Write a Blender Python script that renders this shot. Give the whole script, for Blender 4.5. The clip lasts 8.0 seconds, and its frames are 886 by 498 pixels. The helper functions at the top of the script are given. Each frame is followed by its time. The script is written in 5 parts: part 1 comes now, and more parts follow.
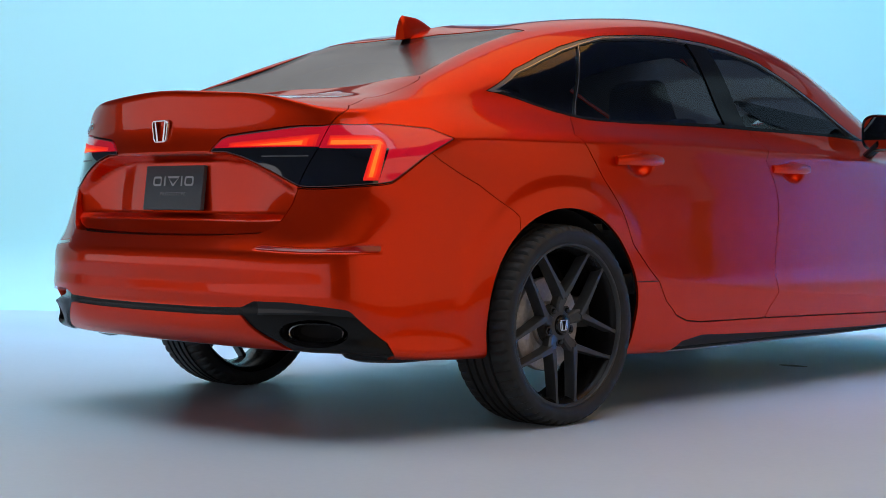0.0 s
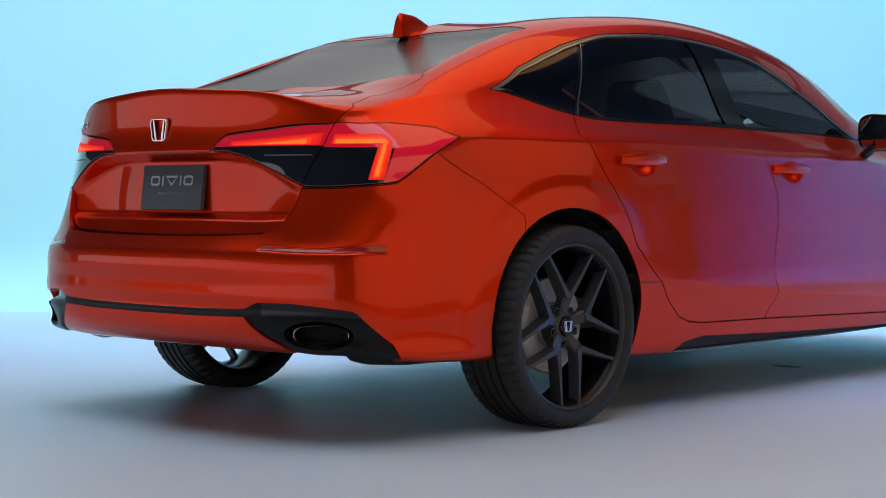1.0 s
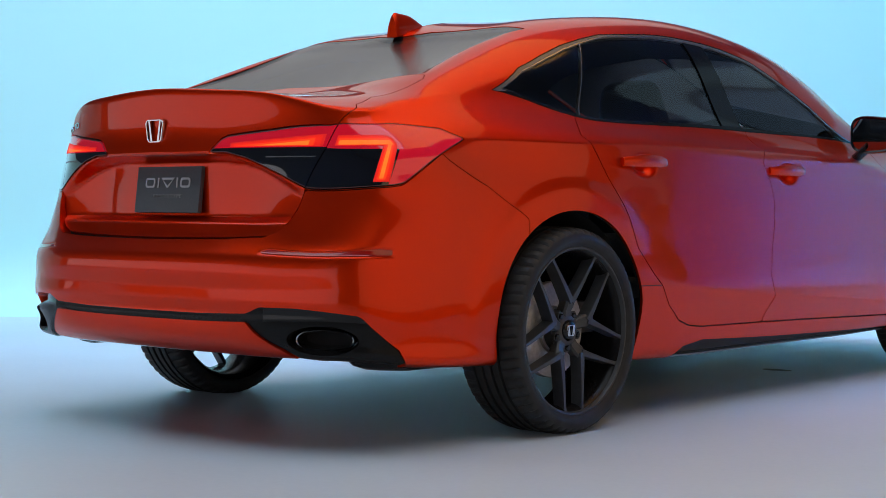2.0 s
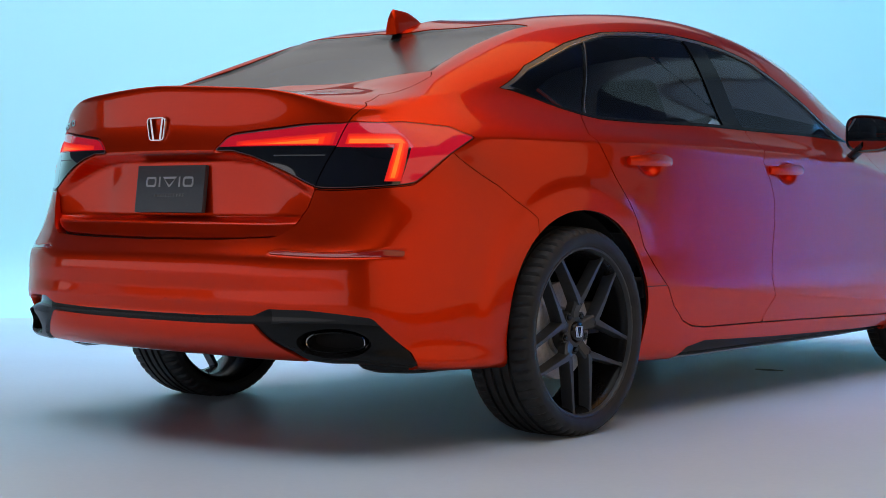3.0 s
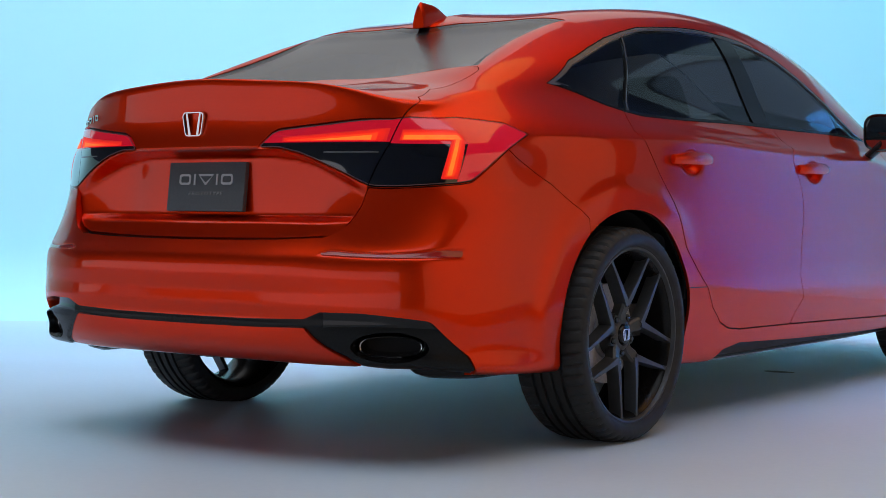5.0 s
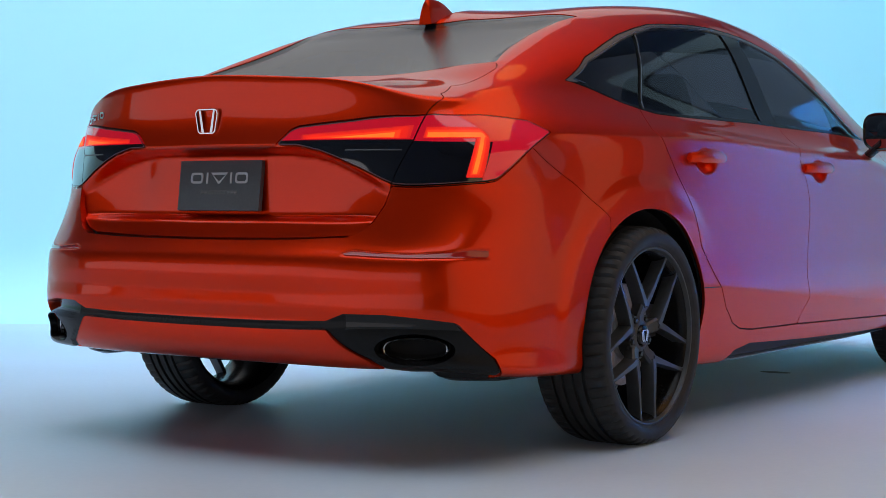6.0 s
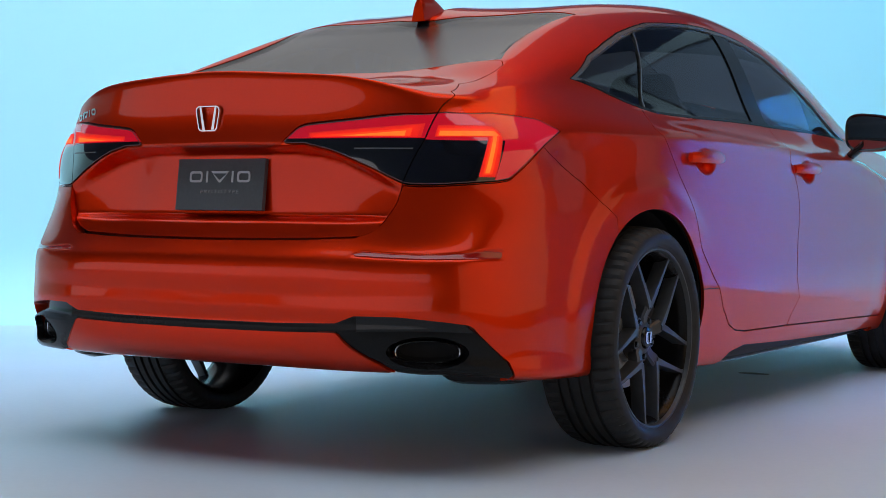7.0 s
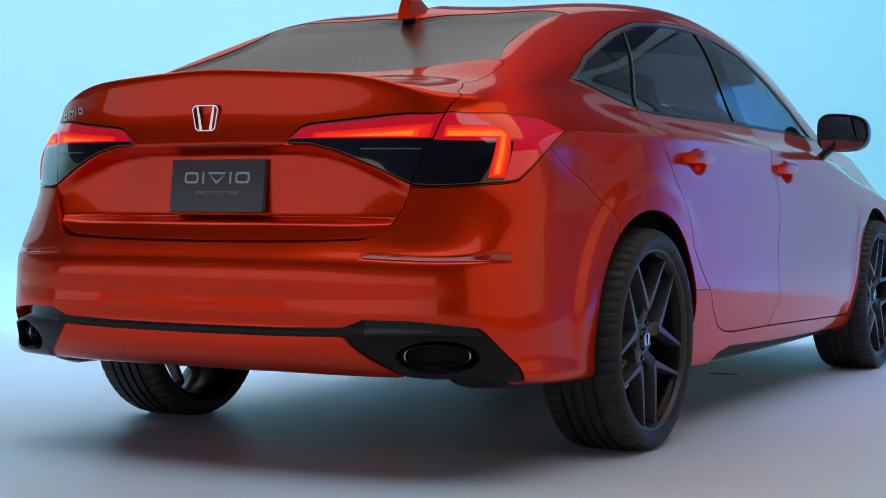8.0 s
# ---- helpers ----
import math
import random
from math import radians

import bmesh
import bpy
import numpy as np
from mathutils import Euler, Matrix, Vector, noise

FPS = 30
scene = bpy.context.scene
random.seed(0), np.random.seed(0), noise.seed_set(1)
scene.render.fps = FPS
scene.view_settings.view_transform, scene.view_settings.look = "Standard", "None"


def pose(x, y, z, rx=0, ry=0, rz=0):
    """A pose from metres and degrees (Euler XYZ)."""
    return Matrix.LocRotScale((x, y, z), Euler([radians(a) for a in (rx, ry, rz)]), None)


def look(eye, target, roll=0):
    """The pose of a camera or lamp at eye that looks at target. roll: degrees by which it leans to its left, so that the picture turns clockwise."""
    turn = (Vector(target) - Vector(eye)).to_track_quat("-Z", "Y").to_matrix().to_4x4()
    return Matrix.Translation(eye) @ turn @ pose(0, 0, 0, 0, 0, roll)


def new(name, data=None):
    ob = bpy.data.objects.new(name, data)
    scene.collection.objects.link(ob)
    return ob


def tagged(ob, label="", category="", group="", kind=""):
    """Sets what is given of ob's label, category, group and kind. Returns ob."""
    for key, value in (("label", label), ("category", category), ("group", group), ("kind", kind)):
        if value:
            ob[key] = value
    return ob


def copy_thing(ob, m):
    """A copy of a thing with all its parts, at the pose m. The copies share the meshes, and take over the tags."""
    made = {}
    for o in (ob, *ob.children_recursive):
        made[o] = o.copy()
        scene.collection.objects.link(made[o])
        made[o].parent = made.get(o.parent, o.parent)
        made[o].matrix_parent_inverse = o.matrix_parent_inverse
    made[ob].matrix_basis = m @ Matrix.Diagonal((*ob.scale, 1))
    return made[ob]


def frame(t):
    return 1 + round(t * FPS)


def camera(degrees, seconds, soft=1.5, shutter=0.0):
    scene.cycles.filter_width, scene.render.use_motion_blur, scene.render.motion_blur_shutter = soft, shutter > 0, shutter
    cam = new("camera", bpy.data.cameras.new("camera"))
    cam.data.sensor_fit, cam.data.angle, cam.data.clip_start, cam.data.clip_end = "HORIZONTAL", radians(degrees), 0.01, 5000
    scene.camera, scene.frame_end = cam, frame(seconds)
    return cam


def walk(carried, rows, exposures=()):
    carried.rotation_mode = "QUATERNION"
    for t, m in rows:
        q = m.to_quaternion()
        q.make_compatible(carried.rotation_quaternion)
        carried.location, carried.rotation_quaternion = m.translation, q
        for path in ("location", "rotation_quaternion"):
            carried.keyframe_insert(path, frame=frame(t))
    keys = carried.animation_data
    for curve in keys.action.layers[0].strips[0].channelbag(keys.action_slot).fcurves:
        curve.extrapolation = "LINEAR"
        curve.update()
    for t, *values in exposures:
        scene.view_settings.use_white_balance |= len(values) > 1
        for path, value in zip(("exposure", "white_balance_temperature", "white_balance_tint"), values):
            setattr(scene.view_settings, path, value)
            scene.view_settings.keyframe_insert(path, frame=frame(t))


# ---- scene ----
cam = camera(30.3, 8.0, soft=0.6)
PATH = [
    (0, (4.276, -3.998, 0.73), (2.876, -2.571, 0.667), 0.1),
    (0.5, (4.209, -4.014, 0.726), (2.823, -2.573, 0.664), 0.1),
    (1, (4.136, -4.036, 0.729), (2.768, -2.577, 0.666), 0.1),
    (1.5, (4.051, -4.057, 0.726), (2.705, -2.579, 0.666), 0.1),
    (3, (3.775, -4.139, 0.73), (2.5, -2.599, 0.669), 0.1),
    (3.5, (3.669, -4.172, 0.729), (2.418, -2.613, 0.669), 0.1),
    (4, (3.569, -4.201, 0.731), (2.338, -2.626, 0.669), 0.1),
    (4.5, (3.461, -4.228, 0.73), (2.251, -2.637, 0.668), 0.2),
    (5, (3.359, -4.254, 0.726), (2.169, -2.648, 0.665), 0.2),
    (6.5, (2.999, -4.337, 0.718), (1.906, -2.663, 0.659), 0.2),
    (7, (2.878, -4.366, 0.718), (1.828, -2.665, 0.659), 0.3),
    (7.5, (2.747, -4.399, 0.719), (1.748, -2.667, 0.66), 0.3),
    (8, (2.612, -4.433, 0.721), (1.662, -2.674, 0.662), 0.2),
]
walk(cam, [(t, look(eye, target, roll)) for t, eye, target, roll in PATH])

# ---- light ----
world = bpy.data.worlds.new("studio_world")
world.use_nodes = True
world.node_tree.nodes["Background"].inputs[0].default_value = (0.7, 0.8, 1.0, 1)
world.node_tree.nodes["Background"].inputs[1].default_value = 0.015
scene.world = world


def area(name, eye, target, sx, sy, power, colour, spread=180):
    d = bpy.data.lights.new(name, "AREA")
    d.shape, d.size, d.size_y, d.energy, d.color = "RECTANGLE", sx, sy, power, colour
    d.spread = radians(spread)
    ob = new(name, d)
    ob.matrix_world = look(eye, target)
    return ob


# unseen lamps: banks on ceiling and wall, tall softboxes behind and beside the car, the washes on the backdrop and the
# blue wash on its far end
area("unseen_ceiling_softbox", (-0.5, -2.6, 8.7), (-0.5, -2.6, 0), 18.0, 6.8, 488, (0.88, 0.95, 1.0))
# warm panel added to make the rear pillar reflect orange
area("unseen_ceiling_softbox", (2.7, 3.75, 8.7), (2.7, 3.75, 0), 11.6, 5.5, 232, (1.0, 0.48, 0.11))
# panel added beyond the backdrop to grey the rear screen's reflection
area("unseen_ceiling_softbox", (-11.7, 10.5, 8.7), (-11.7, 10.5, 0), 16.6, 13.0, 373, (1.0, 0.97, 0.94))
area("wall_light_bank", (-8.0, -10.0, 1.25), (-8.0, 0.0, 1.25), 28.0, 2.1, 175, (0.97, 0.94, 1.0))
# panel and bank added for side windows and doors to reflect
area("unseen_ceiling_softbox", (7.0, 16.2, 8.7), (7.0, 16.2, 0), 14.0, 2.6, 40, (0.55, 0.85, 1.0))
area("reflection_bank", (6.5, 17.7, 4.8), (6.5, 0, 4.8), 18.0, 7.6, 112, (0.44, 0.70, 1.0))
area("standing_softbox", (7.4, 0.7, 1.9), (0.0, 0.7, 1.4), 11.8, 2.9, 70, (1.0, 0.66, 0.34))
area("backdrop_wash", (-1.4, 0.2, 8.4), (-4.6, 3.6, 2.3), 8.0, 2.6, 240, (0.37, 0.66, 1.0), 90)
area("backdrop_wash", (1.8, 1.4, 8.4), (-0.6, 5.6, 2.0), 6.0, 2.6, 160, (0.14, 0.46, 1.0), 90)
area("blue_wash", (4.9, 4.0, 6.0), (4.7, 8.6, 0.3), 3.0, 1.0, 215, (0.12, 0.30, 1.0), 62)


# ---- materials ----
def material(name):
    m = bpy.data.materials.new(name)
    m.use_nodes = True
    t = m.node_tree
    return m, t, t.nodes["Principled BSDF"]


def link(t, a, b):
    t.links.new(a, b)


def noise_node(t, scale, detail=3, rough=0.55):
    n = t.nodes.new("ShaderNodeTexNoise")
    n.inputs["Scale"].default_value, n.inputs["Detail"].default_value, n.inputs["Roughness"].default_value = scale, detail, rough
    c = t.nodes.new("ShaderNodeTexCoord")
    link(t, c.outputs["Object"], n.inputs["Vector"])
    return n.outputs["Fac"]


def ramp(t, fac, stops):
    r = t.nodes.new("ShaderNodeValToRGB")
    r.color_ramp.elements[0].position, r.color_ramp.elements[0].color = stops[0][0], (*stops[0][1], 1)
    r.color_ramp.elements[1].position, r.color_ramp.elements[1].color = stops[-1][0], (*stops[-1][1], 1)
    for p, c in stops[1:-1]:
        r.color_ramp.elements.new(p).color = (*c, 1)
    link(t, fac, r.inputs["Fac"])
    return r.outputs["Color"]


def bump(t, p, fac, strength, dist):
    b = t.nodes.new("ShaderNodeBump")
    b.inputs["Strength"].default_value, b.inputs["Distance"].default_value = strength, dist
    link(t, fac, b.inputs["Height"])
    link(t, b.outputs["Normal"], p.inputs["Normal"])


def plain(name, colour, rough, metal=0.0, grain=0.0, scale=60, relief=0.0, coat=0.0, spec=0.5):
    """A surface with slight uneven tone and gloss; grain: how far the tone varies; relief: bump in metres."""
    m, t, p = material(name)
    p.inputs["Roughness"].default_value, p.inputs["Metallic"].default_value = rough, metal
    p.inputs["Coat Weight"].default_value, p.inputs["Coat Roughness"].default_value = coat, 0.03
    p.inputs["Specular IOR Level"].default_value = spec
    f = noise_node(t, scale)
    lo, hi = [c * (1 - grain) for c in colour], [min(1, c * (1 + grain)) for c in colour]
    link(t, ramp(t, f, [(0.3, lo), (0.7, hi)]), p.inputs["Base Color"])
    if relief:
        bump(t, p, noise_node(t, scale * 3), 0.6, relief)
    return m


def paint_material():
    """Red pearl: coloured flake under a clear coat."""
    m, t, p = material("red_pearl_paint")
    f = noise_node(t, 1800, 1)
    link(t, ramp(t, f, [(0.35, (0.68, 0.024, 0.001)), (0.65, (0.84, 0.037, 0.0015))]), p.inputs["Base Color"])
    p.inputs["Metallic"].default_value = 0.88
    p.inputs["Roughness"].default_value = 0.36
    p.inputs["Specular IOR Level"].default_value = 0.0
    p.inputs["Specular Tint"].default_value = (1.0, 0.62, 0.55, 1)
    p.inputs["Coat Weight"].default_value = 1.0
    p.inputs["Coat Roughness"].default_value = 0.04
    p.inputs["Coat IOR"].default_value = 1.31
    return m


PAINT = paint_material()
BLACK_GLOSS = plain("gloss_black_plastic", (0.006, 0.006, 0.007), 0.12, grain=0.2, spec=0.35)
BLACK_SATIN = plain("satin_black_plastic", (0.007, 0.007, 0.008), 0.24, grain=0.25, scale=200, relief=0.0001, spec=0.18)
GAP = plain("shut_line_shadow_gap", (0.010, 0.008, 0.008), 0.7, grain=0.2)
RUBBER = plain("tyre_rubber", (0.016, 0.017, 0.018), 0.60, grain=0.35, scale=25, relief=0.0003, spec=0.4)
ALLOY = plain("black_painted_alloy", (0.036, 0.039, 0.042), 0.40, metal=0.0, grain=0.15)
STEEL = plain("brake_steel", (0.46, 0.46, 0.47), 0.45, metal=0.4, grain=0.15, scale=90)
CHROME = plain("chrome", (0.62, 0.63, 0.65), 0.10, metal=1.0, grain=0.03)
CASTING = plain("grey_cast_caliper", (0.45, 0.45, 0.46), 0.5, metal=0.2, grain=0.2)


def studio_floor():
    m, t, p = material("grey_studio_floor")
    f = noise_node(t, 0.7, 4)
    g = noise_node(t, 40, 3)
    mix = t.nodes.new("ShaderNodeMix")
    mix.inputs["Factor"].default_value = 0.3
    link(t, f, mix.inputs["A"])
    link(t, g, mix.inputs["B"])
    link(t, ramp(t, mix.outputs["Result"], [(0.3, (0.59, 0.71, 0.83)), (0.7, (0.66, 0.78, 0.90))]), p.inputs["Base Color"])
    p.inputs["Roughness"].default_value = 0.42
    p.inputs["Specular IOR Level"].default_value = 0.15
    return m


FLOOR = studio_floor()


def backdrop_paint():
    """Seamless pale blue backdrop, with strong blue light painted in towards its far end."""
    m, t, p = material("cyclorama_painted_blue_light")
    c = t.nodes.new("ShaderNodeTexCoord")
    x = t.nodes.new("ShaderNodeSeparateXYZ")
    link(t, c.outputs["Object"], x.inputs[0])
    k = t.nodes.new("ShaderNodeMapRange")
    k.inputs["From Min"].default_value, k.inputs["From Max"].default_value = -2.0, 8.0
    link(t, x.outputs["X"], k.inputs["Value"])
    # stops deepen with x to put the blue wash into the colour
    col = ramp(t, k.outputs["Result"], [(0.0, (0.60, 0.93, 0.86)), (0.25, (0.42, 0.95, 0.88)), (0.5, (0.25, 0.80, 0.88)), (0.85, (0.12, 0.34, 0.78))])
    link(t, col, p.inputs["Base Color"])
    p.inputs["Roughness"].default_value = 0.9
    bump(t, p, noise_node(t, 30), 0.2, 0.001)
    return m


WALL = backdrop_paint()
FLAT = plain("grey_reflection_flat", (0.13, 0.125, 0.12), 0.9, grain=0.05, scale=0.8)
SCUFF = plain("dark_scuff", (0.13, 0.15, 0.17), 0.6, grain=0.3, scale=40)
DARK_WALL = plain("unseen_hall_wall", (0.17, 0.21, 0.28), 0.9, grain=0.15, scale=1.5)


# ---- mesh helpers ----
def mesh_object(name, data, mat, parent=None, label=""):
    ob = new(name, data)
    if mat:
        data.materials.append(mat)
    if parent:
        ob.parent = parent
    if label:
        ob["label"] = label
    return ob


def part(name, bm, mat, parent=None, label="", flat=False, angle=40):
    data = bpy.data.meshes.new(name)
    bm.normal_update()
    if not flat:
        for f in bm.faces:
            f.smooth = True
        for e in bm.edges:
            if len(e.link_faces) == 2 and e.calc_face_angle(0) > radians(angle):
                e.smooth = False
    bm.to_mesh(data)
    bm.free()
    return mesh_object(name, data, mat, parent, label)


def skin_part(name, skin, mat, parent=None, label=""):
    data = bpy.data.meshes.new(name)
    data.from_pydata(skin.v.tolist(), [], skin.t.tolist())
    data.polygons.foreach_set("use_smooth", [True] * len(data.polygons))
    n = skin.n / np.maximum(np.linalg.norm(skin.n, axis=1, keepdims=True), 1e-9)
    data.normals_split_custom_set_from_vertices(n.tolist())
    return mesh_object(name, data, mat, parent, label)


def grid_mesh(bm, rows, closed_u=False, closed_v=False):
    """Faces between rows of points; closed_u: each row is a ring."""
    vv = [[bm.verts.new(p) for p in r] for r in rows]
    nr, nc = len(vv), len(vv[0])
    for i in range(nr if closed_v else nr - 1):
        a, b = vv[i], vv[(i + 1) % nr]
        for j in range(nc if closed_u else nc - 1):
            k = (j + 1) % nc
            bm.faces.new((a[j], a[k], b[k], b[j]))
    return vv


def turned(profile, n, bm=None, close=False):
    """A solid of revolution about x: profile of (x, r)."""
    bm = bm or bmesh.new()
    rows = [[(x, r * math.cos(2 * math.pi * k / n), r * math.sin(2 * math.pi * k / n)) for k in range(n)] for x, r in profile]
    grid_mesh(bm, rows, closed_u=True, closed_v=close)
    return bm


def box(bm, lo, hi, m=None):
    made = bmesh.ops.create_cube(bm, size=1)["verts"]
    for v in made:
        v.co = Vector([l + (c + 0.5) * (h - l) for c, l, h in zip(v.co, lo, hi)])
        if m:
            v.co = m @ v.co
    return made


def bevelled(bm, width, segments=2):
    bmesh.ops.bevel(bm, geom=bm.edges[:], offset=width, segments=segments, affect="EDGES", clamp_overlap=True, profile=0.6)
    return bm


def empty(name, label, category, group="", at=(0, 0, 0)):
    ob = new(name)
    ob.location = at
    return tagged(ob, label, category, group)

# ---- numeric tools ----
def spline(knots, pts, at):
    """Natural cubic spline through pts (n x ...) at the parameters at."""
    t = np.asarray(knots, float)
    p = np.asarray(pts, float)
    shape = p.shape[1:]
    p = p.reshape(len(t), -1)
    n = len(t)
    h = np.diff(t)
    a = np.eye(n)
    b = np.zeros_like(p)
    for i in range(1, n - 1):
        a[i, i - 1], a[i, i], a[i, i + 1] = h[i - 1], 2 * (h[i - 1] + h[i]), h[i]
        b[i] = 6 * ((p[i + 1] - p[i]) / h[i] - (p[i] - p[i - 1]) / h[i - 1])
    m = np.linalg.solve(a, b)
    at = np.asarray(at, float)
    k = np.clip(np.searchsorted(t, at, side="right") - 1, 0, n - 2)
    l, r, hk = (t[k + 1] - at)[:, None], (at - t[k])[:, None], h[k][:, None]
    out = (m[k] * l ** 3 + m[k + 1] * r ** 3) / (6 * hk) + (p[k] / hk - m[k] * hk / 6) * l + (p[k + 1] / hk - m[k + 1] * hk / 6) * r
    return out.reshape((len(at),) + shape)


def smooth(a, b, x):
    x = np.clip((x - a) / (b - a), 0, 1)
    return x * x * (3 - 2 * x)


def poly_dist(p, poly, rounding=0.0):
    """Signed distance (positive inside) from points p (n x 2) to a closed polygon."""
    q = np.asarray(poly, float)
    d = np.full(len(p), 1e9)
    inside = np.zeros(len(p), bool)
    for a, b in zip(q, np.roll(q, -1, 0)):
        e = b - a
        w = p - a
        c = np.clip((w @ e) / max(e @ e, 1e-12), 0, 1)
        d = np.minimum(d, np.linalg.norm(w - c[:, None] * e, axis=1))
        cond = (a[1] > p[:, 1]) != (b[1] > p[:, 1])
        xs = a[0] + (p[:, 1] - a[1]) / (e[1] if abs(e[1]) > 1e-12 else 1e-12) * e[0]
        inside ^= cond & (p[:, 0] < xs)
    return np.where(inside, d, -d)


# ---- body surface: rails run from the middle of the tail round the flank to the nose ----
# side stations along the car, y from the rear axle
STATIONS = [-0.43, -0.1, 0.2, 0.6, 1.15, 1.95, 2.4, 2.9]
NOSE = [(0.90, 3.32), (0.55, 3.53), (0.0, 3.60)]


def rail(tail, z, x5, w, nose=1.0):
    """One rail. tail: x, y at the five tail nodes; z at tail middle, node 2, node 3, side stations -0.43, 0.6, 1.95 and nose;
    x5: half width at y -0.43; w: half width amidships."""
    side = [x5, 0.35 * x5 + 0.65 * w * 0.985, w * 0.99, w, w * 1.003, w * 0.99, w * 0.975, w * 0.955]
    xy = list(tail) + list(zip(side, STATIONS)) + [(f * w, y - (1 - nose)) for f, y in NOSE]
    zz = np.interp(range(16), [0, 2, 3, 5, 8, 10, 13, 15], list(z) + [z[-1]])
    return np.array([(x, y, h) for (x, y), h in zip(xy, zz)])


def upper(rows):
    return np.array(rows, float)


